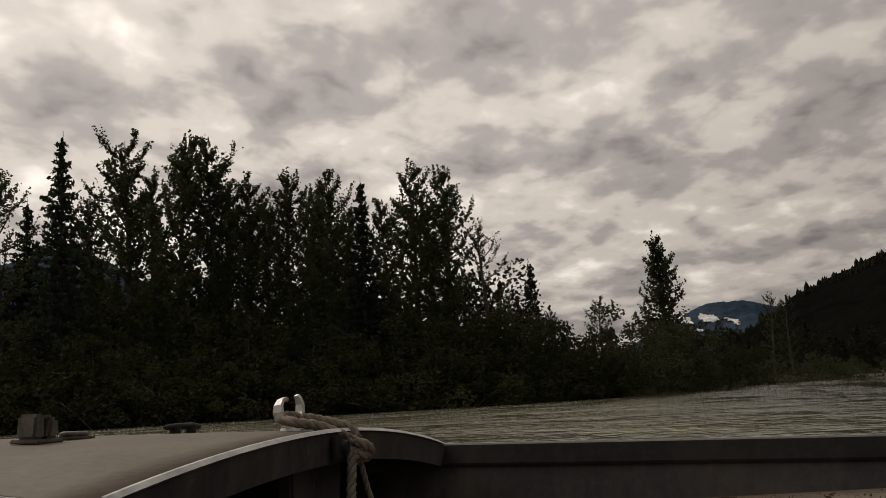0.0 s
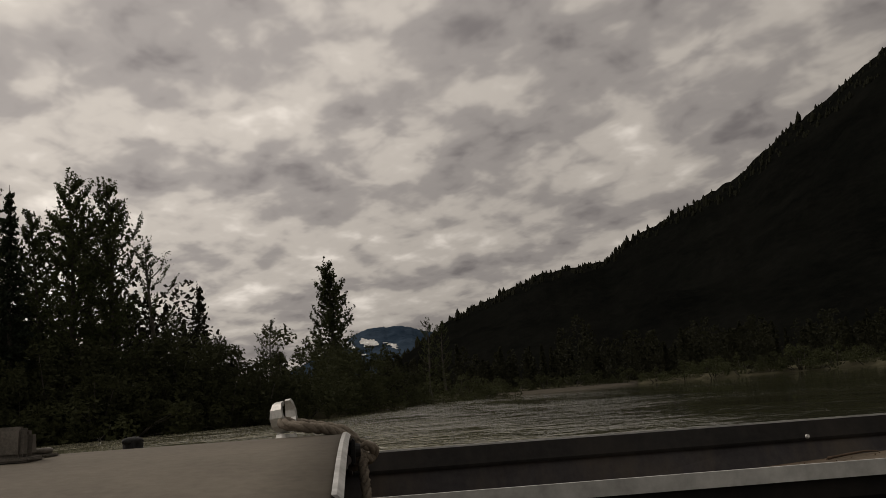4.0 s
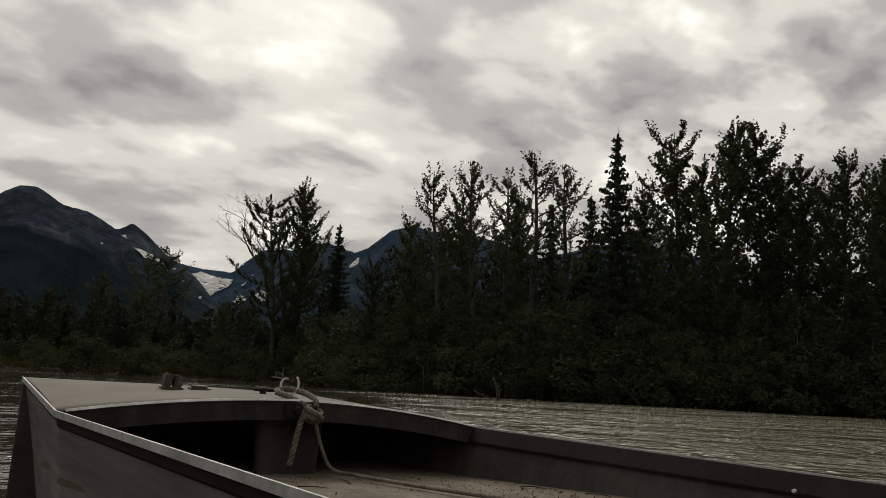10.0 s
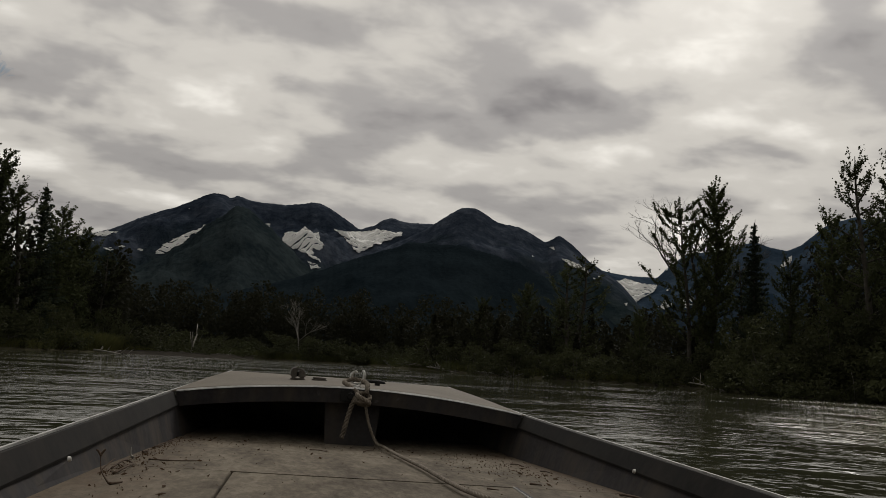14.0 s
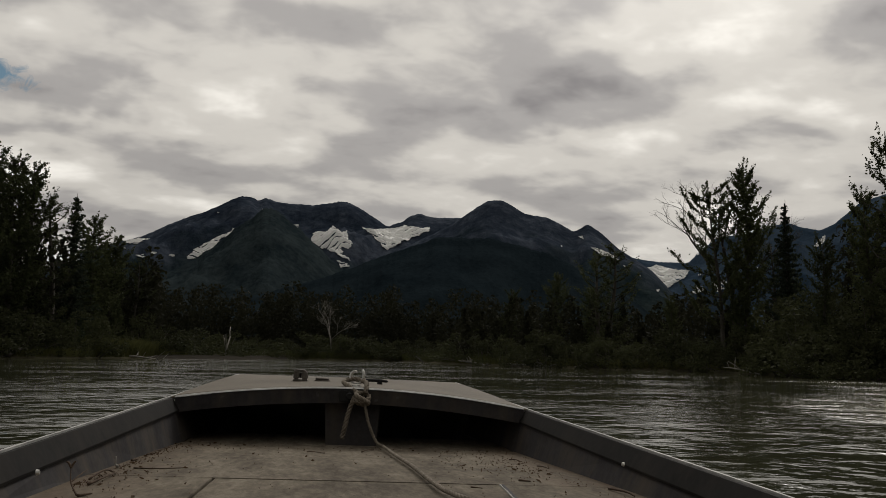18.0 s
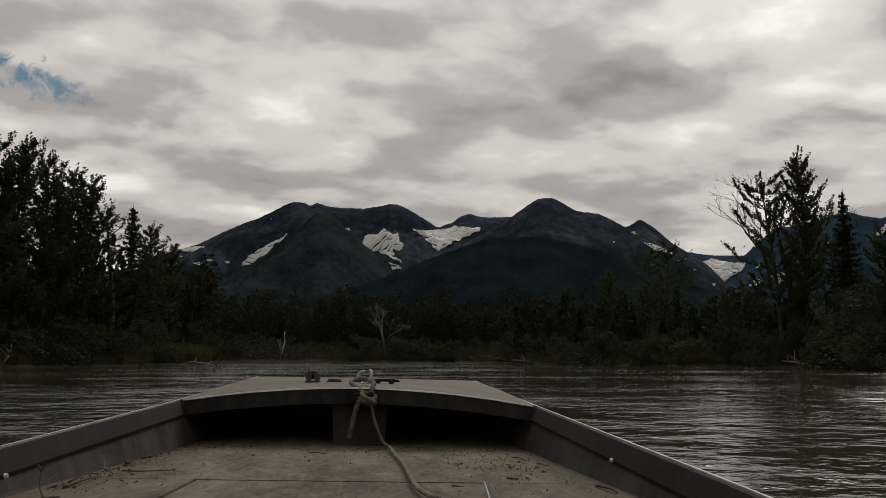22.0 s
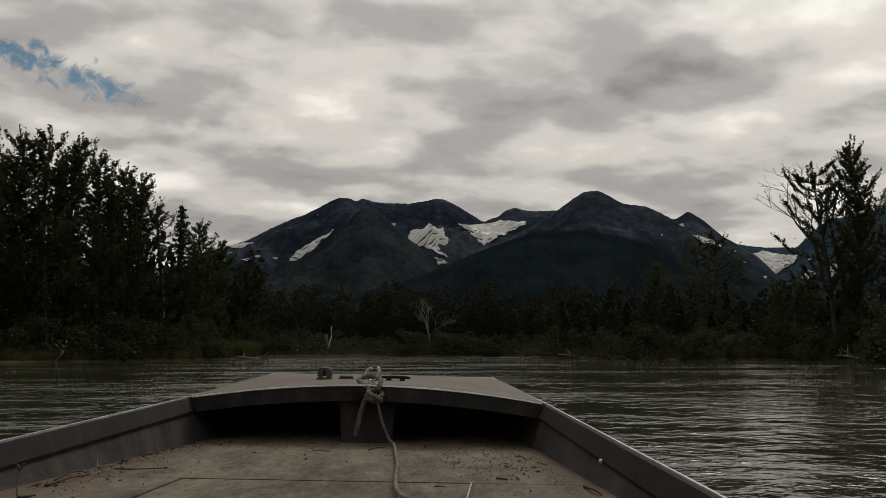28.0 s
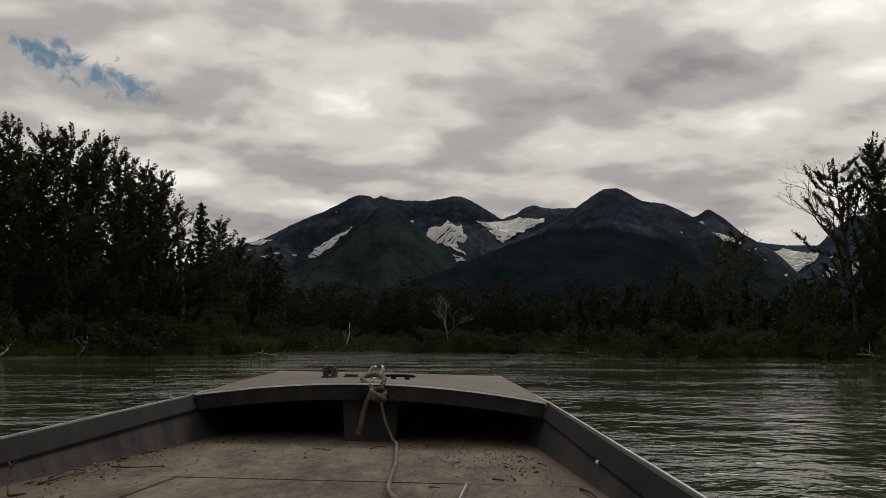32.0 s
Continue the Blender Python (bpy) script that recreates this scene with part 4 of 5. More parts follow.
def far_wood(name, label, lo, hi, d0, d1, count, tall, seed, size=0.55, needle=0.4):
    """A distant wood: many rough crowns in one mesh."""
    g = np.random.default_rng(seed)
    allv = []
    for _ in range(count):
        b, d = g.uniform(lo, hi), g.uniform(d0, d1)
        h = tall * g.uniform(0.5, 1.05) * (0.95 + 0.45 * noise.noise(Vector((b * 0.35, seed, 0))))
        n = 230 if lo < 130 else 110
        z = g.uniform(0.0, 1.0, n) ** 0.9
        if g.uniform() < needle:
            r = 0.17 * h * (1 - z) + 0.1
        else:
            r = 0.20 * h * np.sin(np.pi * np.clip(0.15 + 0.8 * z, 0, 1)) ** 0.7
        w = g.uniform(0, 6.283, n)
        rad = r * np.sqrt(g.uniform(0.1, 1, n))
        base = polar(b, d, 0.6)
        c = np.stack([base.x + np.cos(w) * rad, base.y + np.sin(w) * rad, base.z + z * h], 1)
        allv.append(c)
    v, f = leaves(np.concatenate(allv), 0.345 * size * d0 / 150, g, 0.2)
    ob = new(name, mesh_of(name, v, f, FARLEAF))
    return tagged(ob, label, "forest", kind="stuff")


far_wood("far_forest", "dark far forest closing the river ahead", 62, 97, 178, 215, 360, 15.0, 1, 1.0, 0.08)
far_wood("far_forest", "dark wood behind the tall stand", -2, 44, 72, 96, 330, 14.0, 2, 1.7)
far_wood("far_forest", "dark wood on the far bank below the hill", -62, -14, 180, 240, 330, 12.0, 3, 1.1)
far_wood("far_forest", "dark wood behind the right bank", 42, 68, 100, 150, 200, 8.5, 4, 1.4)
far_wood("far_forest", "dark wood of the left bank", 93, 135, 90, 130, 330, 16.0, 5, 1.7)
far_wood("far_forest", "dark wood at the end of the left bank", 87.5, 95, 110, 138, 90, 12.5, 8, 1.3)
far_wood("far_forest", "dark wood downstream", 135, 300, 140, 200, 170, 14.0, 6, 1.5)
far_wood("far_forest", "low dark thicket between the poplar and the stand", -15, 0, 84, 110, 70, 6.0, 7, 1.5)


def ridge_spruces():
    """Small pointed trees that break the skyline of the near hill."""
    g = np.random.default_rng(9)
    pieces = []
    for b in np.arange(-64, -15, 0.085):
        b += g.uniform(-0.05, 0.05)
        d = 720 - g.uniform(0, 60)
        z = range_z(NEARHILL, b, d)
        h = g.uniform(2.6, 6.5) * (1.6 if g.uniform() < 0.06 else 1)
        p = polar(b, d, z - 1)
        r = h * g.uniform(0.17, 0.33)
        ring = [(p.x + r * math.cos(k * 1.257), p.y + r * math.sin(k * 1.257), p.z) for k in range(5)]
        mid = [(p.x + r * 0.85 * math.cos(k * 1.257 + 0.6), p.y + r * 0.85 * math.sin(k * 1.257 + 0.6), p.z + h * 0.55) for k in range(5)]
        v = ring + mid + [(p.x, p.y, p.z + h)]
        f = [(k, (k + 1) % 5, 5 + k) for k in range(5)] + [((k + 1) % 5, 5 + (k + 1) % 5, 5 + k) for k in range(5)] + [(5 + k, 5 + (k + 1) % 5, 10) for k in range(5)]
        pieces.append((v, f))
    v, f = merge(pieces)
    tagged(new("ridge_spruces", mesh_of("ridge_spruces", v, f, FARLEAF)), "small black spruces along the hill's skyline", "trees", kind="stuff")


ridge_spruces()


# -------- dead wood, bars and grass along the banks --------
def dead_tree(name, label, b, d, tall, seed, mat, levels=4, wide=0.55, thick=0.16, away=Vector()):
    pieces = bare_limbs(seed, 15.0, levels, thick, wide)
    s = tall / max(q[2] for v, f in pieces for q in v)
    root = empty(name, Matrix.Translation(polar(b, d, max(0.0, ground_z(b, d)) - 0.1) + away))
    tagged(root, label, "tree")
    for kind, made in (("trunk", pieces[0]), ("branch", merge(pieces[1:]))):
        ob = part(kind, mesh_of(name, *made, mat, True), mat, root)
        ob.scale = (s * 1.15, s * 1.15, s)
    tagged(ob, kind="stuff")


dead_tree("bare_tree", "leafless grey cottonwood with spreading bare limbs", 50.5, 97, 20.5, 3, BARK, 5, 0.62, 0.17)
dead_tree("dead_tree", "pale dead tree with short broken branches", 76.4, 138, 9.0, 15, GREYWOOD, 5, 0.7, 0.20)
dead_tree("dead_snag", "pale grey snag leaning at the water's edge", 83.2, 126, 4.6, 12, DEADWOOD, 1, 0.4, 0.45)


def driftwood(b, d, length, r, turn, tilt, seed, mat, label, stubs=4, bend=0.12):
    """A weathered log with broken side branches, one end in the bank."""
    g = np.random.default_rng(seed)
    path = [Vector((length * u, bend * length * math.sin(3 * u + seed), bend * length * math.sin(2.3 * u + seed * 2) * 0.6)) for u in np.linspace(0, 1, 7)]
    z = max(ground_z(b, d), -0.05)
    log = empty("driftwood", Matrix.Translation(polar(b, d, z + r * 0.4) + (POINT if b < 46 else Vector())) @ pose(0, 0, 0, 0, -tilt, b + turn))
    tagged(log, label, "driftwood", "driftwood along the banks")
    part("log", mesh_of("log", *tube(path, [r * (1 - 0.65 * u) for u in np.linspace(0, 1, 7)], 7), mat, True), mat, log)
    for k in range(stubs):
        at = path[1 + k % 5]
        way = Vector((g.uniform(0.2, 0.9), g.uniform(-1, 1), g.uniform(0.1, 1.0)))
        tip = at + way * length * g.uniform(0.12, 0.34)
        part("stub", mesh_of("stub", *tube([at, at.lerp(tip, 0.5) + Vector((0, 0, 0.05)), tip], [r * 0.45, r * 0.3, r * 0.12], 5), mat, True), mat, log)


g = random.Random(8)
for k in range(15):
    b = g.choice([-6, 4, 9, 12, 15, 26, 28, 38]) + g.uniform(-1.6, 1.6)
    driftwood(b, shore(b) - 0.1, g.uniform(1.0, 2.6), g.uniform(0.025, 0.05), g.uniform(170, 370), g.uniform(2, 55), k, GREYWOOD, "thin grey dead branch reaching out of the bank", g.choice([2, 3, 5, 6]), g.uniform(0.1, 0.3))
for k in range(9):
    b = 61.5 + 6 * k / 9
    driftwood(b, shore(b) - 0.5, g.uniform(2, 4), g.uniform(0.08, 0.16), g.uniform(-30, 30) + g.choice([0, 180]), g.uniform(0, 18), 40 + k, GREYWOOD, "grey drift log in a jam at the water's edge", 4)
for b, length, r, turn_, tilt in ((95.6, 2.2, 0.22, 60, 28), (96.0, 1.8, 0.16, 150, 22), (81.8, 3.2, 0.10, 20, 14), (99.5, 2.6, 0.09, 80, 40), (70.3, 1.8, 0.07, 140, 30), (89.0, 4.0, 0.10, 5, 1), (104.0, 3.0, 0.10, 70, 20), (49.0, 3.2, 0.10, 160, 6)):
    driftwood(b, shore(b) - 0.4, length, r, turn_, tilt, int(b * 10), DEADWOOD if length > 2.4 else WETWOOD, "weathered drift log with root stubs on the bank", 6)
for b, d, length, r, turn_, tilt, stubs in ((34.0, 48.2, 1.25, 0.11, 200, 68, 6), (34.15, 48.2, 1.5, 0.05, 150, 22, 3), (33.85, 48.2, 1.8, 0.05, 335, 9, 3)):
    driftwood(b, d, length, r, turn_, tilt, int(length * 20), WETWOOD, "dark wet root snag standing out of the water", stubs)


def gravel_bar(b0, b1, inner, rise, label, mat):
    """A low bar that runs out from the shore."""
    n, rows = 40, 9
    verts, faces = [], []
    for i in range(n + 1):
        u = i / n
        b = b0 + (b1 - b0) * u
        far = shore(b) + 4
        near = far - (far - inner) * math.sin(math.pi * min(1, max(0.0, u))) ** 0.7
        for k in range(rows):
            d = near + (far - near) * k / (rows - 1)
            p = polar(b, d)
            verts.append((p.x, p.y, -0.12 + rise * (k / (rows - 1)) ** 0.6 + 0.03 * noise.noise(p * 0.6)))
    for i in range(n):
        for k in range(rows - 1):
            a = i * rows + k
            faces.append((a, a + rows, a + rows + 1, a + 1))
    tagged(new("gravel_bar", mesh_of("gravel_bar", verts, faces, mat, True)), label, "gravel bar", kind="structure")


gravel_bar(79.0, 91.5, 99.0, 0.62, "low dark gravel bar running into the river", WETBAR)
gravel_bar(-31.0, -15.0, 128.0, 0.7, "pale gravel bar under the wooded hill", GRAVEL)


def bank_grass(name, label, lo, hi, back, count, tall, seed):
    g = np.random.default_rng(seed)
    pieces_v, pieces_f = [], []
    for k in range(count):
        b = g.uniform(lo, hi)
        d = shore(b) + abs(g.normal(0, back)) + 0.2
        p = polar(b, d, ground_z(b, d) - 0.05) + (POINT if b < 46 else Vector())
        h, w, a = tall * g.uniform(0.5, 1.2), 0.035 * tall, g.uniform(0, 6.28)
        side = Vector((math.cos(a), math.sin(a), 0)) * w
        lean = Vector((g.normal(0, 0.25), g.normal(0, 0.25), 0)) * h
        n = len(pieces_v)
        pieces_v += [p - side, p + side, p + side * 0.7 + lean * 0.4 + Vector((0, 0, h * 0.6)), p + lean + Vector((0, 0, h)), p - side * 0.7 + lean * 0.4 + Vector((0, 0, h * 0.6))]
        pieces_f.append((n, n + 1, n + 2, n + 3, n + 4))
    tagged(new(name, mesh_of(name, pieces_v, pieces_f, GRASS)), label, "grass", kind="stuff")


bank_grass("bank_grass", "dull yellow-green sedge on the left bank", 85.5, 108, 2.2, 9000, 0.6, 1)
bank_grass("bank_grass", "yellow-green grass tuft behind the gravel bar", 87.0, 91.5, 2.5, 4500, 1.5, 2)
bank_grass("bank_grass", "dull green sedge on the right bank", 43, 68, 1.5, 6000, 0.7, 3)
bank_grass("bank_grass", "dull sedge along the far bank", 66, 86, 3.0, 7000, 0.9, 5)
bank_grass("bank_grass", "dull sedge under the bushes of the river point", -14, 43, 1.0, 9000, 0.6, 4)


# -------- the boat --------
def hull_material():
    """Dull bare metal with scuffs along the boat, dried mud low down in runs, and shallow dents."""
    m, t, b = material("scuffed_aluminium", 0.5, 0.35, 0.4)
    c = node(t, "ShaderNodeTexCoord").outputs["Object"]
    cloudy = grain(t, 1.8, 4.0, 0.6, c)
    scuff = grain(t, 9.0, 4.0, 0.65, c, (1.0, 0.08, 1.6))
    runs = grain(t, 7.0, 3.0, 0.6, c, (1.0, 1.0, 0.12))
    v = maths(t, "ADD", maths(t, "ADD", maths(t, "MULTIPLY", cloudy, 0.4), maths(t, "MULTIPLY", scuff, 0.4)), maths(t, "MULTIPLY", runs, 0.2))
    t.links.new(ramp(t, v, [(0.36, (0.075, 0.073, 0.070)), (0.52, (0.135, 0.132, 0.127)), (0.66, (0.23, 0.226, 0.218))]), b.inputs["Base Color"])
    t.links.new(ramp(t, scuff, [(0.4, 0.62), (0.65, 0.38)]), b.inputs["Roughness"])
    bump(t, b, maths(t, "ADD", maths(t, "MULTIPLY", cloudy, 1.0), maths(t, "MULTIPLY", scuff, 0.08)), 0.35, 0.012)
    return m


ALU = hull_material()
EDGE = two_tone("bare_aluminium_edge", (0.26, 0.26, 0.25), (0.58, 0.58, 0.56), 9.0, 0.5, 0.15, fine=60.0)


def dusty_paint(name, dark, light, dust, amount):
    """Dull paint, cloudy and scratched, with dried mud that clings in patches and runs."""
    m, t, b = material(name, 0.78, 0.0, 0.10)
    c = node(t, "ShaderNodeTexCoord").outputs["Object"]
    cloudy, fine_grain = grain(t, 3.5, 4.0, 0.6, c), grain(t, 60.0, 4.0, 0.7, c)
    runs = grain(t, 11.0, 4.0, 0.65, c, (1.0, 1.0, 0.25))
    v = maths(t, "ADD", maths(t, "MULTIPLY", cloudy, 0.6), maths(t, "MULTIPLY", fine_grain, 0.4))
    paint = ramp(t, v, [(0.36, dark), (0.64, light)])
    clinging = maths(t, "MULTIPLY", ramp(t, runs, [(0.44, 0.0), (0.70, 1.0)]), amount)
    scratch = ramp(t, grain(t, 22.0, 3.0, 0.6, c, (1.0, 0.05, 1.0)), [(0.66, 0.0), (0.72, 0.35)])
    both = mix(t, clinging, paint, rgba(dust))
    t.links.new(mix(t, scratch, both, rgba([2.2 * x for x in light])), b.inputs["Base Color"])
    bump(t, b, fine_grain, 0.4, 0.0006)
    return m


PAINT = dusty_paint("grey_boat_paint", (0.030, 0.0285, 0.031), (0.060, 0.057, 0.058), (0.10, 0.083, 0.064), 0.6)
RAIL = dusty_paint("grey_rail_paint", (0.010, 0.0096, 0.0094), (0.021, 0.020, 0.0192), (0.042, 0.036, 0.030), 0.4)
DECK = two_tone("dusty_foredeck", (0.090, 0.076, 0.057), (0.160, 0.139, 0.107), 3.5, 0.75, 0.0, fine=70.0, relief=0.0008)
BLACK = two_tone("black_rubber", (0.008, 0.008, 0.008), (0.02, 0.02, 0.02), 20, 0.7)
ROPE = two_tone("grey_rope", (0.085, 0.07, 0.052), (0.26, 0.225, 0.18), 30.0, 0.9, fine=260.0, relief=0.0015)
STEEL = two_tone("galvanised_steel", (0.42, 0.42, 0.40), (0.66, 0.65, 0.62), 30.0, 0.45, 0.6)
RUST = two_tone("dull_bracket_metal", (0.07, 0.065, 0.055), (0.20, 0.18, 0.16), 25.0, 0.6, 0.5)


def floor_material():
    """Worn dusty board: pale dust, brown damp blotches, reddish silt in drifts, fine dark specks."""
    m, t, b = material("dirty_floor_board", 0.88, 0.0, 0.15)
    c = node(t, "ShaderNodeTexCoord").outputs["Object"]
    big, blotch, speck = grain(t, 2.6, 5.0, 0.65, c, (1.0, 0.5, 1.0)), grain(t, 13.0, 5.0, 0.7, c, (1.0, 0.3, 1.0)), grain(t, 60.0, 5.0, 0.7, c, (1.0, 0.3, 1.0))
    dust = maths(t, "ADD", maths(t, "ADD", maths(t, "MULTIPLY", big, 0.35), maths(t, "MULTIPLY", blotch, 0.35)), maths(t, "MULTIPLY", speck, 0.30))
    clean = ramp(t, dust, [(0.40, (0.066, 0.054, 0.040)), (0.5, (0.135, 0.114, 0.086)), (0.60, (0.225, 0.196, 0.152))])
    lie = node(t, "ShaderNodeSeparateXYZ", {0: c}).outputs
    outward = maths(t, "ADD", maths(t, "ABSOLUTE", lie[0]), maths(t, "MULTIPLY", maths(t, "SUBTRACT", big, 0.5), 0.5))
    silt = maths(t, "MULTIPLY", ramp(t, outward, [(0.36, 0.0), (0.58, 0.8)], True), ramp(t, blotch, [(0.36, 0.2), (0.6, 1.0)]))
    silted = mix(t, silt, clean, (0.088, 0.058, 0.038, 1))
    dirt = ramp(t, grain(t, 110.0, 4.0, 0.7, c), [(0.56, 0.0), (0.66, 1.0)])
    near_dirt = maths(t, "MULTIPLY", dirt, ramp(t, grain(t, 4.2, 3.0, 0.6, c), [(0.40, 0.02), (0.62, 0.85)]))
    t.links.new(mix(t, near_dirt, silted, (0.03, 0.022, 0.016, 1)), b.inputs["Base Color"])
    bump(t, b, maths(t, "ADD", maths(t, "MULTIPLY", blotch, 2.0), speck), 0.5, 0.0012)
    return m


FLOOR = floor_material()
BOAT = pose(-2.850, 0.527, 0.683, 1.36, 1.15, 76.33)
boat = empty("river_boat", BOAT)
tagged(boat, "grey aluminium flat-bowed river boat with a dusty deck, afloat", "boat")
HALF, BOW, STERN, FLOOR_Z = 0.60, 0.95, -4.3, -0.142


def floor_z(y):
    return FLOOR_Z + 0.055 * max(0.0, min(1.6, -y))



def half_width(y):
    """Half the beam at the rail."""
    return along([(STERN, 0.66), (-1.6, 0.63), (0.0, HALF), (BOW, 0.48)], y)


def sweep(section, ys, mat, name, parent, label="", close=True, smooth=False):
    """A profile carried along the boat; section(y) gives its (x, z) points."""
    verts, faces, n = [], [], len(section(0.0))
    for y in ys:
        verts += [(x, y, z) for x, z in section(y)]
    for i in range(len(ys) - 1):
        for k in range(n if close else n - 1):
            j = (k + 1) % n
            faces.append((i * n + k, i * n + j, (i + 1) * n + j, (i + 1) * n + k))
    if close:
        faces += [tuple(range(n))[::-1], tuple(range((len(ys) - 1) * n, len(ys) * n))]
    return part(name, mesh_of(name, verts, faces, mat, smooth), mat, parent, label)


def rail_z(y):
    return along([(STERN, 0.012), (-1.6, 0.009), (0.0, 0.0), (BOW, 0.035)], y)


YS = [STERN, -3.2, -2.2, -1.6, -1.0, -0.5, 0.0, 0.3, 0.6, BOW]
# outer skin: sides and bottom as one folded plate
sweep(lambda y: [(-half_width(y) + 0.012, rail_z(y) - 0.03), (-half_width(y) + 0.10, -0.66 + 0.30 * max(0, (y - 0.1) / 0.85) ** 2), (half_width(y) - 0.10, -0.66 + 0.30 * max(0, (y - 0.1) / 0.85) ** 2), (half_width(y) - 0.012, rail_z(y) - 0.03),
                 (half_width(y) - 0.018, rail_z(y) - 0.03), (half_width(y) - 0.108, -0.65 + 0.30 * max(0, (y - 0.1) / 0.85) ** 2), (-half_width(y) + 0.108, -0.65 + 0.30 * max(0, (y - 0.1) / 0.85) ** 2), (-half_width(y) + 0.018, rail_z(y) - 0.03)],
      YS, ALU, "hull", boat, "dull grey aluminium hull")
for s in (-1, 1):
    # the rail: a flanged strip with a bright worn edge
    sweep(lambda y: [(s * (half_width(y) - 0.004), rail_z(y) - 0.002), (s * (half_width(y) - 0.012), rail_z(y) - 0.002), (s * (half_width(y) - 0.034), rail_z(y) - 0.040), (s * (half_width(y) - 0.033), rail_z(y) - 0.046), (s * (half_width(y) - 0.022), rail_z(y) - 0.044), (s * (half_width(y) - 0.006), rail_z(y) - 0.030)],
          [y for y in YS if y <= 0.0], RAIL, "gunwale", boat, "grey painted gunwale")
    sweep(lambda y: [(s * (half_width(y) + 0.002), rail_z(y) - 0.012), (s * (half_width(y) + 0.002), rail_z(y) + 0.002), (s * (half_width(y) - 0.003), rail_z(y) + 0.002), (s * (half_width(y) - 0.003), rail_z(y) - 0.012)],
          YS, EDGE, "edge_strip", boat, "bright worn metal edge")
    sweep(lambda y: [(s * (half_width(y) - 0.018), rail_z(y) - 0.034), (s * (half_width(y) - 0.022), rail_z(y) - 0.034), (s * (half_width(y) - 0.052), floor_z(y) - 0.01), (s * (half_width(y) - 0.047), floor_z(y) - 0.01)],
          YS[:-1], PAINT, "side_panel", boat, "grey inner side panel")


def deck_z(x, y):
    u = max(0.0, min(1.0, y / BOW))
    return 0.035 * u + 0.048 * (1 - (x / HALF) ** 2) * (1 - u) ** 0.8 + 0.004 * (1 - abs(x) / HALF)


def foredeck():
    nx, ny = 28, 12
    verts, faces = [], []
    for low in (0.0, 0.004):
        for k in range(ny + 1):
            for i in range(nx + 1):
                u = 2 * i / nx - 1
                y = BOW * k / ny
                x = u * (half_width(y) - 0.004)
                verts.append((x, y, deck_z(x, y) - low))
    w = nx + 1
    n = w * (ny + 1)
    for k in range(ny):
        for i in range(nx):
            a = k * w + i
            faces.append((a, a + 1, a + w + 1, a + w))
            faces.append((n + a, n + a + w, n + a + w + 1, n + a + 1))
    for i in range(nx):
        faces.append((i, n + i, n + i + 1, i + 1))
        e = ny * w + i
        faces.append((e, e + 1, n + e + 1, n + e))
    return verts, faces


part("foredeck", mesh_of("foredeck", *foredeck(), DECK, True), DECK, boat, "dusty beige-grey cambered foredeck")


def arch(y, out, top, bottom, name, mat, thick=0.006, label=""):
    """A strip that follows the arched rear edge of the foredeck."""
    nx = 28
    verts, faces = [], []
    for i in range(nx + 1):
        x = (2 * i / nx - 1) * (HALF - 0.020)
        z = deck_z(x, 0.0)
        verts += [(x, y, z + top), (x, y + out, z + bottom), (x, y + out + thick, z + bottom), (x, y + thick, z + top)]
    for i in range(nx):
        for k in range(4):
            faces.append((4 * i + k, 4 * i + (k + 1) % 4, 4 * i + 4 + (k + 1) % 4, 4 * i + 4 + k))
    faces += [(3, 2, 1, 0), (4 * nx, 4 * nx + 1, 4 * nx + 2, 4 * nx + 3)]
    part(name, mesh_of(name, verts, faces, mat), mat, boat, label)


arch(-0.006, 0.004, -0.005, -0.052, "deck_lip", PAINT, label="dark folded lip below the foredeck")
arch(-0.004, -0.006, 0.0025, -0.0025, "lip_edge", EDGE, 0.005, "bright bare edge of the foredeck")


def box(x0, x1, y0, y1, z0, z1, bevel=0.003, taper=0.0):
    bm = bmesh.new()
    bmesh.ops.create_cube(bm, size=1.0)
    for v in bm.verts:
        k = 1 - taper * (0.5 - v.co.z)
        v.co = Vector(((x0 + x1) / 2 + v.co.x * (x1 - x0) * k, (y0 + y1) / 2 + v.co.y * (y1 - y0), (z0 + z1) / 2 + v.co.z * (z1 - z0)))
    if bevel:
        bmesh.ops.bevel(bm, geom=list(bm.edges), offset=bevel, segments=2, affect="EDGES")
    return bm


part("post", box(-0.100, 0.096, 0.035, 0.060, FLOOR_Z - 0.004, 0.036, 0.004, 0.14), PAINT, boat, "grey plate post under the foredeck")
part("bow_plate", box(-0.478, 0.478, BOW - 0.006, BOW + 0.004, -0.34, 0.034, 0.002), ALU, boat, "square aluminium bow plate")
part("transom", box(-0.63, 0.63, STERN - 0.03, STERN, -0.64, 0.0, 0.004), ALU, boat, "aluminium transom")
# floor boards with the hatch let into them; the floor falls gently towards the bow
HX0, HX1, HY0, HY1 = -0.318, 0.308, -1.60, -1.020


def laid(bm):
    for v in bm.verts:
        if abs(v.co.x - HX1) < 0.03 and HY0 - 0.01 < v.co.y < HY1:
            v.co.x += 0.08 * (v.co.y - HY1)
        v.co.z += floor_z(v.co.y)
    return bm


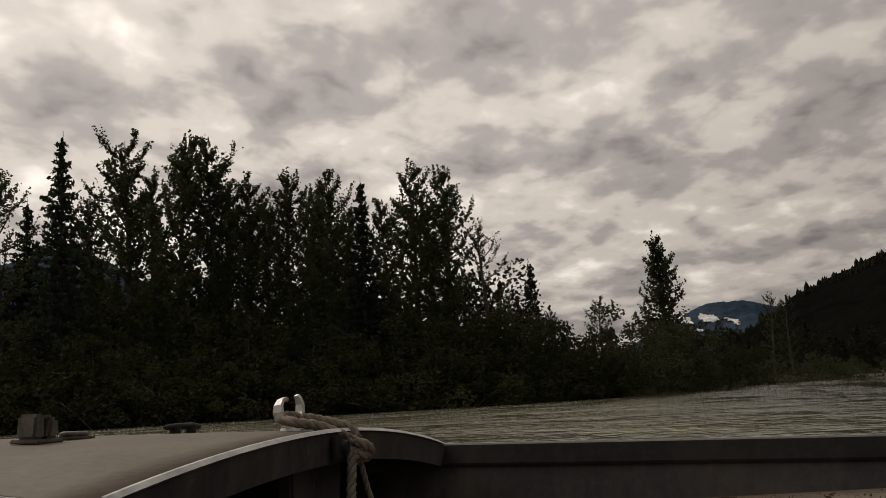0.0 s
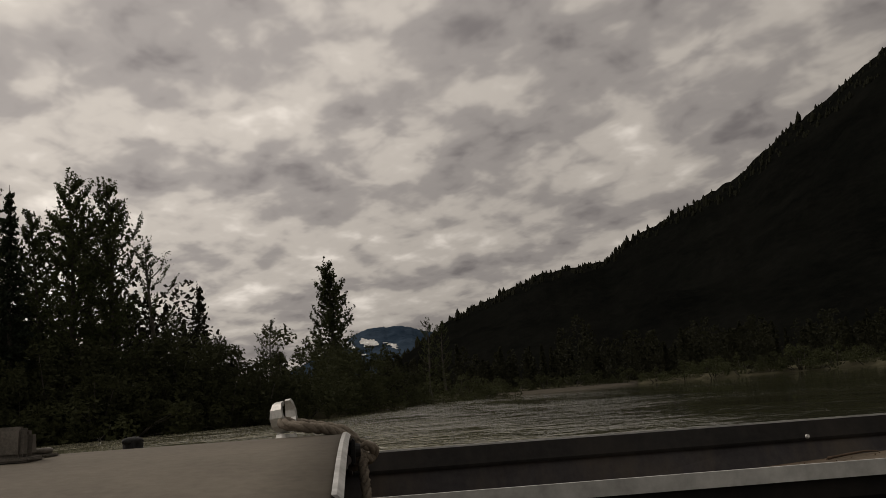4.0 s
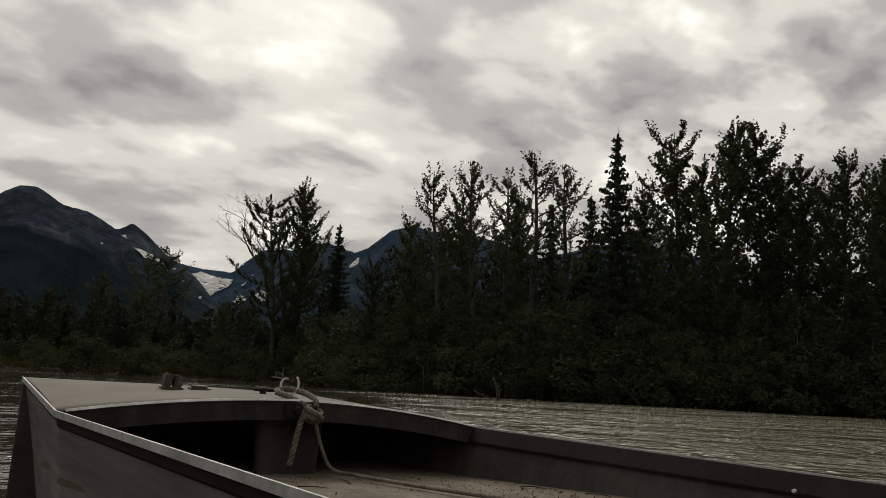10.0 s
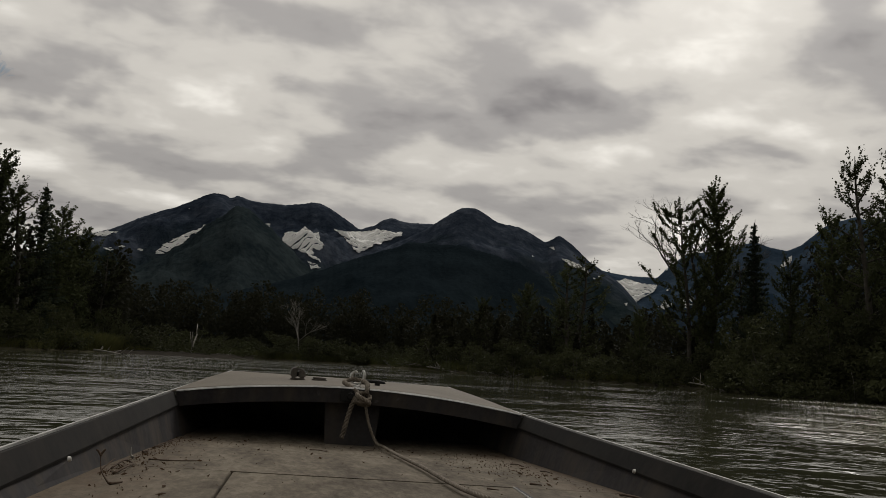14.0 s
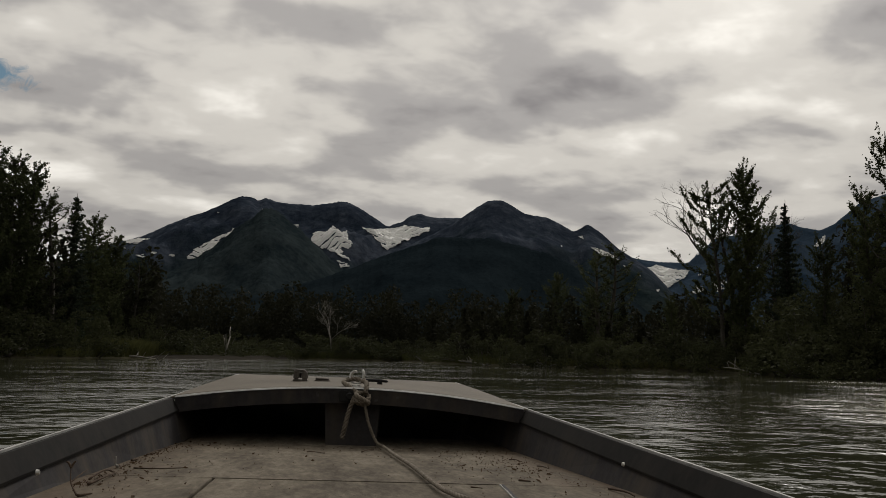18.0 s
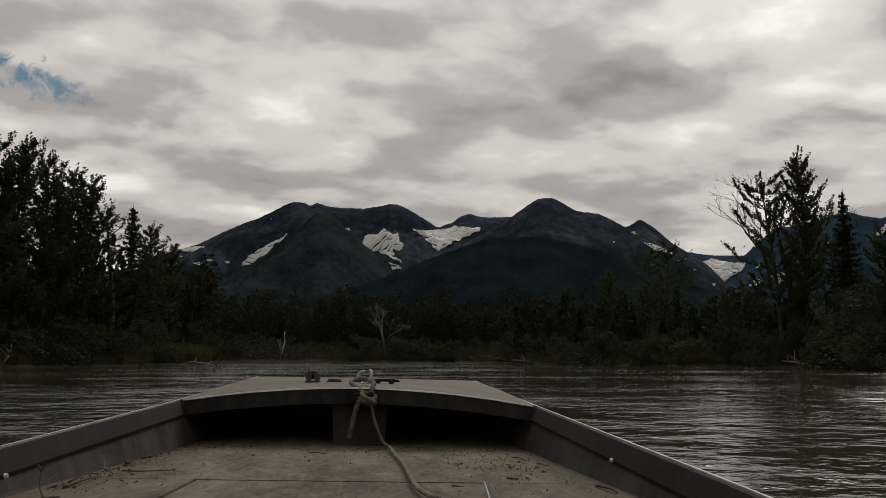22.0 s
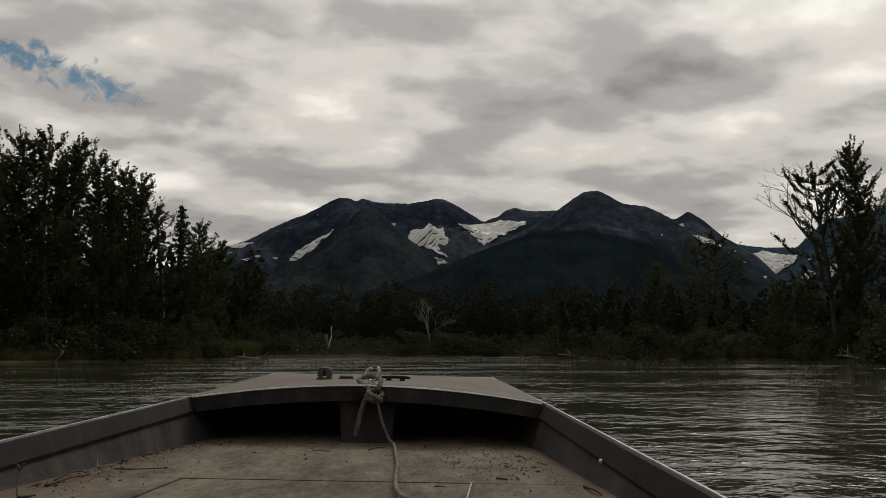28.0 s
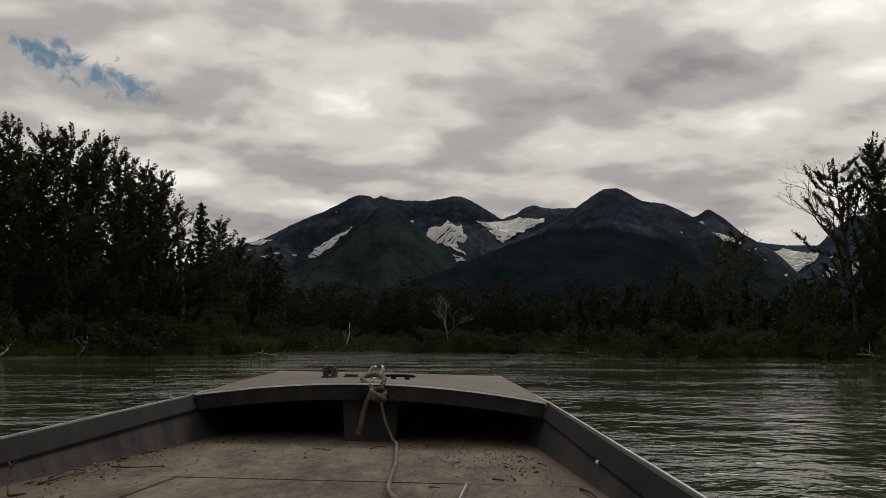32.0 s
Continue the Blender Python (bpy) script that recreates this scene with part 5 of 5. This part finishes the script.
fw = HALF - 0.022
for x0, x1, y0, y1 in ((-fw, fw, HY1, 0.0), (-0.545, 0.545, 0.0, 0.30), (-fw, HX0, HY0, HY1), (HX1, fw, HY0, HY1), (-fw, fw, -2.9, HY0), (-fw, fw, STERN + 0.01, -2.9)):
    part("floor_board", laid(box(x0 + 0.0012, x1 - 0.0012, y0 + 0.0012, y1 - 0.0012, -0.012, 0.0, 0.0012)), FLOOR, boat, "dusty beige floor board")
hatch = part("hatch", laid(box(HX0 + 0.003, HX1 - 0.003, HY0 + 0.003, HY1 - 0.003, -0.014, -0.001, 0.002)), FLOOR, boat, "dusty floor hatch lid")
slot = box(HX1 - 0.004, HX1 + 0.003, HY1 - 0.45, HY1 - 0.004, -0.006, 0.0015, 0.001)
strip = box(HX1 - 0.0075, HX1 - 0.0045, HY1 - 0.45, HY1 - 0.004, -0.006, 0.002, 0.0008)
part("hatch_stop", laid(slot), BLACK, hatch, "black rubber hatch stop")
part("hatch_strip", laid(strip), EDGE, hatch, "pale metal strip beside the stop")


def disc(r, h, seg=14, dome=0.0):
    bm = bmesh.new()
    bmesh.ops.create_cone(bm, cap_ends=True, segments=seg, radius1=r, radius2=r * (1 - dome), depth=h)
    return bm


for x, y in ((0.574, -1.05), (-0.574, -1.35), (0.576, -2.4), (-0.576, -2.4)):
    part("rail_bolt", disc(0.0055, 0.005, 10, 0.3), STEEL, boat, "small bright bolt", pose(x - math.copysign(0.002, x), y, -0.03, 0, math.copysign(80, -x)))

part("lip_joint", box(-0.050, 0.002, -0.016, -0.010, deck_z(-0.02, 0.0) - 0.046, deck_z(-0.02, 0.0) - 0.008, 0.002), BLACK, boat, "dark joint plate in the deck lip")
part("lip_bolt", disc(0.013, 0.012, 14, 0.3), BLACK, boat, "dark round bolt in the deck lip", pose(-0.016, -0.018, deck_z(-0.018, 0.0) - 0.026, 90, 0, 0))

# bow fittings
chock = empty("bow_chock", BOAT @ pose(-0.195, 0.42, deck_z(-0.195, 0.42)) @ Matrix.Scale(0.8, 4))
tagged(chock, "dull metal bow chock with a dark opening on the foredeck", "boat fitting")
part("base", box(-0.036, 0.036, -0.035, 0.035, 0.0, 0.008, 0.003), RUST, chock)
part("cheek", box(-0.031, -0.007, -0.024, 0.024, 0.007, 0.056, 0.006, -0.25), RUST, chock)
part("cheek", box(0.007, 0.032, -0.024, 0.024, 0.007, 0.050, 0.007, -0.45), RUST, chock)
part("cap", box(-0.024, 0.022, -0.018, 0.018, 0.044, 0.054, 0.004), RUST, chock)
# added black cylinder, stands in for the shade inside the opening
part("opening_fill", disc(0.012, 0.014, 14), BLACK, chock, "black fill standing in for the shade inside the opening", pose(0, 0.008, 0.026, 0, 90, 0))
plate = empty("pad_eye", BOAT @ pose(-0.112, 0.42, deck_z(-0.112, 0.42)))
tagged(plate, "small flat metal pad eye on the foredeck", "boat fitting")
part("base", box(-0.030, 0.030, -0.02, 0.02, 0.0, 0.005, 0.002), RUST, plate)
oval_ring = [(0.022 * math.cos(a), 0.015 * math.sin(a), 0.009) for a in np.linspace(0, 2 * math.pi, 17)]
part("eye", mesh_of("eye", *tube(oval_ring, [0.0042] * 17, 8), RUST, True), RUST, plate)
cleat = empty("mooring_cleat", BOAT @ pose(0.078, 0.34, deck_z(0.078, 0.34)))
tagged(cleat, "dark flat mooring cleat on the foredeck", "boat fitting")
part("bar", mesh_of("bar", *tube([(-0.060, 0, 0.012), (-0.050, 0, 0.012), (-0.02, 0, 0.013), (0.03, 0, 0.013), (0.050, 0, 0.011), (0.056, 0, 0.010)], [0.002, 0.005, 0.006, 0.006, 0.005, 0.002], 10), BLACK, True), BLACK, cleat)
for x in (-0.025, 0.025):
    part("foot", disc(0.010, 0.014, 10), BLACK, cleat, "", pose(x, 0, 0.006))
chock = empty("open_chock", BOAT @ pose(0.008, 0.09, deck_z(0, 0.09)) @ Matrix.Scale(0.95, 4))
tagged(chock, "bright galvanised open chock with two curled horns at the foredeck's edge", "boat fitting")


def horn(line, halves, thick):
    """A curled metal band: a line in x and z, its half depth along y, and its thickness."""
    verts, faces = [], []
    for k, ((x, z), h) in enumerate(zip(line, halves)):
        (x0, z0), (x1, z1) = line[max(k - 1, 0)], line[min(k + 1, len(line) - 1)]
        run = math.hypot(x1 - x0, z1 - z0)
        ox, oz = -(z1 - z0) / run * thick / 2, (x1 - x0) / run * thick / 2
        verts += [(x + ox, -h, z + oz), (x + ox, h, z + oz), (x - ox, h, z - oz), (x - ox, -h, z - oz)]
    for k in range(len(line) - 1):
        faces += [(k * 4 + i, k * 4 + (i + 1) % 4, k * 4 + 4 + (i + 1) % 4, k * 4 + 4 + i) for i in range(4)]
    n = len(verts)
    return verts, faces + [(3, 2, 1, 0), (n - 4, n - 3, n - 2, n - 1)]


for name, line, halves in (("left_horn", [(0.000, 0.010), (-0.012, 0.012), (-0.020, 0.020), (-0.024, 0.032), (-0.023, 0.044), (-0.017, 0.053), (-0.009, 0.056), (-0.004, 0.053)], [0.008, 0.010, 0.012, 0.012, 0.010, 0.008, 0.007, 0.005]),
                           ("right_horn", [(0.000, 0.010), (0.012, 0.012), (0.020, 0.020), (0.025, 0.032), (0.026, 0.045), (0.023, 0.056), (0.019, 0.062)], [0.008, 0.009, 0.010, 0.010, 0.009, 0.007, 0.005])):
    part(name, mesh_of(name, *horn(line, halves, 0.0055), STEEL), STEEL, chock, "curled bright steel horn", pose(0, 0, 0, -6, 0, -24))
part("foot", disc(0.020, 0.011, 16, 0.2), STEEL, chock)


def spline(points, n):
    """A smooth path through points."""
    pts = [Vector(p) for p in points]
    pts = [2 * pts[0] - pts[1]] + pts + [2 * pts[-1] - pts[-2]]
    out = []
    for i in range(1, len(pts) - 2):
        for k in range(n):
            t = k / n
            a, b, c, d = pts[i - 1:i + 3]
            out.append(0.5 * ((2 * b) + (c - a) * t + (2 * a - 5 * b + 4 * c - d) * t * t + (3 * b - a - 3 * c + d) * t ** 3))
    out.append(pts[-2])
    return out


def twisted(points, r, n=14, lay=0.045):
    """Three strands laid round one another along a path."""
    path = spline(points, n)
    run = [0.0]
    for a, b in zip(path, path[1:]):
        run.append(run[-1] + (b - a).length)
    fine = []
    total = run[-1]
    steps = max(8, int(total / 0.006))
    for s in np.linspace(0, total, steps):
        i = min(len(run) - 2, max(0, int(np.searchsorted(run, s)) - 1))
        f = (s - run[i]) / max(1e-6, run[i + 1] - run[i])
        fine.append((s, path[i].lerp(path[i + 1], f), (path[i + 1] - path[i]).normalized()))
    pieces = []
    for k in range(3):
        line = []
        for s, p, d in fine:
            a = d.cross(Vector((0.3, 0.9, 0.31))).normalized()
            c = d.cross(a)
            w = 2 * math.pi * (s / lay + k / 3)
            line.append(p + (a * math.cos(w) + c * math.sin(w)) * r * 0.5)
        pieces.append(tube(line, [r * 0.56] * len(line), 6))
    return merge(pieces)


rope = empty("mooring_rope", BOAT)
tagged(rope, "weathered grey twisted rope knotted to the bow chock", "rope")
part("lead", mesh_of("lead", *twisted([(0.030, 0.00, 0.030), (0.036, -0.022, 0.0), (0.052, -0.035, -0.06), (0.078, -0.055, -0.115), (0.099, -0.16, floor_z(-0.16) + 0.014), (0.114, -0.40, floor_z(-0.4) + 0.010), (0.133, -0.74, floor_z(-0.74) + 0.010), (0.142, -1.07, floor_z(-1.07) + 0.010), (0.156, -1.27, floor_z(-1.27) + 0.010), (0.200, -1.40, floor_z(-1.4) + 0.010), (0.32, -1.52, floor_z(-1.52) + 0.010), (0.36, -1.80, floor_z(-1.8) + 0.009)], 0.0051), ROPE, True), ROPE, rope)
part("tail", mesh_of("tail", *twisted([(0.012, -0.004, 0.034), (-0.004, -0.024, 0.012), (-0.018, -0.030, -0.035), (-0.028, -0.032, -0.085), (-0.034, -0.034, -0.112)], 0.0085), ROPE, True), ROPE, rope, "frayed hanging rope tail")
part("knot", mesh_of("knot", *twisted([(-0.005, -0.016, 0.020), (0.022, -0.040, 0.010), (0.050, -0.020, 0.022), (0.034, 0.0, 0.036), (0.004, -0.028, 0.034), (0.020, -0.046, 0.022), (0.048, -0.030, 0.006), (0.026, -0.012, 0.0), (-0.004, -0.030, 0.012)], 0.0085, 8), ROPE, True), ROPE, rope, "tight rope knot")
part("loop", mesh_of("loop", *twisted([(0.010, -0.02, 0.036), (-0.022, 0.02, 0.058), (-0.036, 0.06, 0.066), (-0.024, 0.09, 0.072), (0.0, 0.094, 0.076), (0.024, 0.085, 0.074), (0.040, 0.05, 0.068), (0.040, 0.0, 0.056), (0.036, -0.02, 0.036)], 0.0085, 8), ROPE, True), ROPE, rope, "rope loop through the chock")


# twigs and litter on the floor
def twig(points, r, label="thin dry brown twig on the floor"):
    v, f = tube(spline(points, 5), [r * (1 - 0.5 * k / (5 * (len(points) - 1))) for k in range(5 * (len(points) - 1) + 1)], 5)
    ob = new("twig", mesh_of("twig", v, f, TWIG, True))
    ob.matrix_world = BOAT
    tagged(ob, label, "twig", "twigs on the floor")


TWIG = two_tone("dry_twig", (0.035, 0.022, 0.014), (0.11, 0.075, 0.05), 60.0, 0.9)
CRUMB = foliage("dry_leaf_crumb", (0.03, 0.02, 0.013), (0.15, 0.10, 0.06))
TWIGS = [([(-0.545, -1.12), (-0.535, -1.04), (-0.528, -0.985)], 0.0022, 0.010), ([(-0.523, -1.21), (-0.516, -1.13), (-0.522, -0.995)], 0.0030, 0.004), ([(-0.553, -0.71), (-0.545, -0.675)], 0.0030, 0.0),
         ([(-0.511, -0.88), (-0.47, -0.905), (-0.44, -0.87), (-0.407, -0.850)], 0.0019, 0.002), ([(-0.552, -0.54), (-0.548, -0.41), (-0.540, -0.20)], 0.0022, 0.002), ([(0.535, -1.07), (0.542, -1.16), (0.546, -1.20)], 0.0034, 0.004), ([(-0.498, -1.37), (-0.483, -1.34)], 0.0030, 0.0),
         ([(0.46, -0.364), (0.472, -0.40), (0.484, -0.432)], 0.0022, 0.003), ([(0.361, -0.945), (0.385, -0.963)], 0.0030, 0.0), ([(0.224, -1.097), (0.247, -1.112)], 0.0020, 0.0), ([(0.026, -0.236), (0.065, -0.134)], 0.0022, 0.003), ([(-0.14, -0.282), (-0.085, -0.33)], 0.0018, 0.002), ([(0.50, -0.55), (0.515, -0.62)], 0.0020, 0.002)]
for run, r, up in TWIGS:
    run = run if len(run) > 2 else [run[0], ((run[0][0] + run[1][0]) / 2, (run[0][1] + run[1][1]) / 2), run[1]]
    twig([(x, y, floor_z(y) + r + (up if k == 1 else 0.0)) for k, (x, y) in enumerate(run)], r)
# a budding twig that stands up against the side, and a pale broken stub
for run, r in (([(-0.500, -1.37, 0.003), (-0.522, -1.33, 0.020), (-0.532, -1.30, 0.045)], 0.0018), ([(-0.522, -1.33, 0.020), (-0.518, -1.28, 0.030), (-0.516, -1.25, 0.034)], 0.0015), ([(-0.530, -1.305, 0.042), (-0.537, -1.30, 0.050), (-0.541, -1.30, 0.052)], 0.0028), ([(-0.531, -1.303, 0.043), (-0.527, -1.30, 0.051), (-0.524, -1.30, 0.053)], 0.0026)):
    twig([(x, y, floor_z(y) + z) for x, y, z in run], r, "thin dry budding twig caught beside the side panel")
pale = new("twig", mesh_of("twig", *tube(spline([(-0.545, -0.885, floor_z(-0.885) + 0.004), (-0.552, -0.880, floor_z(-0.88) + 0.010), (-0.553, -0.875, floor_z(-0.88) + 0.026)], 4), [0.004, 0.003, 0.003, 0.002, 0.002, 0.002, 0.0015, 0.001, 0.001], 5), DEADWOOD, True))
pale.matrix_world = BOAT
tagged(pale, "pale broken twig stub standing on the floor", "twig", "twigs on the floor")
g = np.random.default_rng(3)
spots = []
for _ in range(560):
    x, y = g.uniform(-0.54, 0.54), g.uniform(-1.6, 0.02)
    if g.uniform() < 0.45:
        x = g.choice([-1, 1]) * (0.53 - abs(g.normal(0, 0.09)))
    elif g.uniform() < 0.4:
        x, y = 0.33 + g.normal(0, 0.07), -0.55 + g.normal(0, 0.20)
    spots.append((x, y, 0.002))
for _ in range(320):
    spots.append((-0.552 + abs(g.normal(0, 0.022)), g.uniform(-1.25, -0.1), 0.002))
for _ in range(110):
    spots.append((g.uniform(-0.5, 0.5), g.uniform(-0.34, -0.05), 0.002))
for _ in range(190):
    spots.append((g.normal(0.42, 0.06), g.normal(-0.62, 0.20), 0.002))
spots = np.array(spots)
g.shuffle(spots)
large, small = leaves(spots[:120], 0.0058, g, 0.0, 2.6), leaves(spots[120:], 0.0029, g)
v, f = np.concatenate([large[0], small[0]]), np.concatenate([large[1], small[1] + len(large[0])])
v[:, 2] = np.clip(v[:, 2], 0.0005, 0.006) + np.array([floor_z(y) for y in v[:, 1]])
litter = new("leaf_litter", mesh_of("leaf_litter", v, f, CRUMB))
litter.matrix_world = BOAT
tagged(litter, "crumbs of dry leaf and bark on the floor", "litter", kind="stuff")
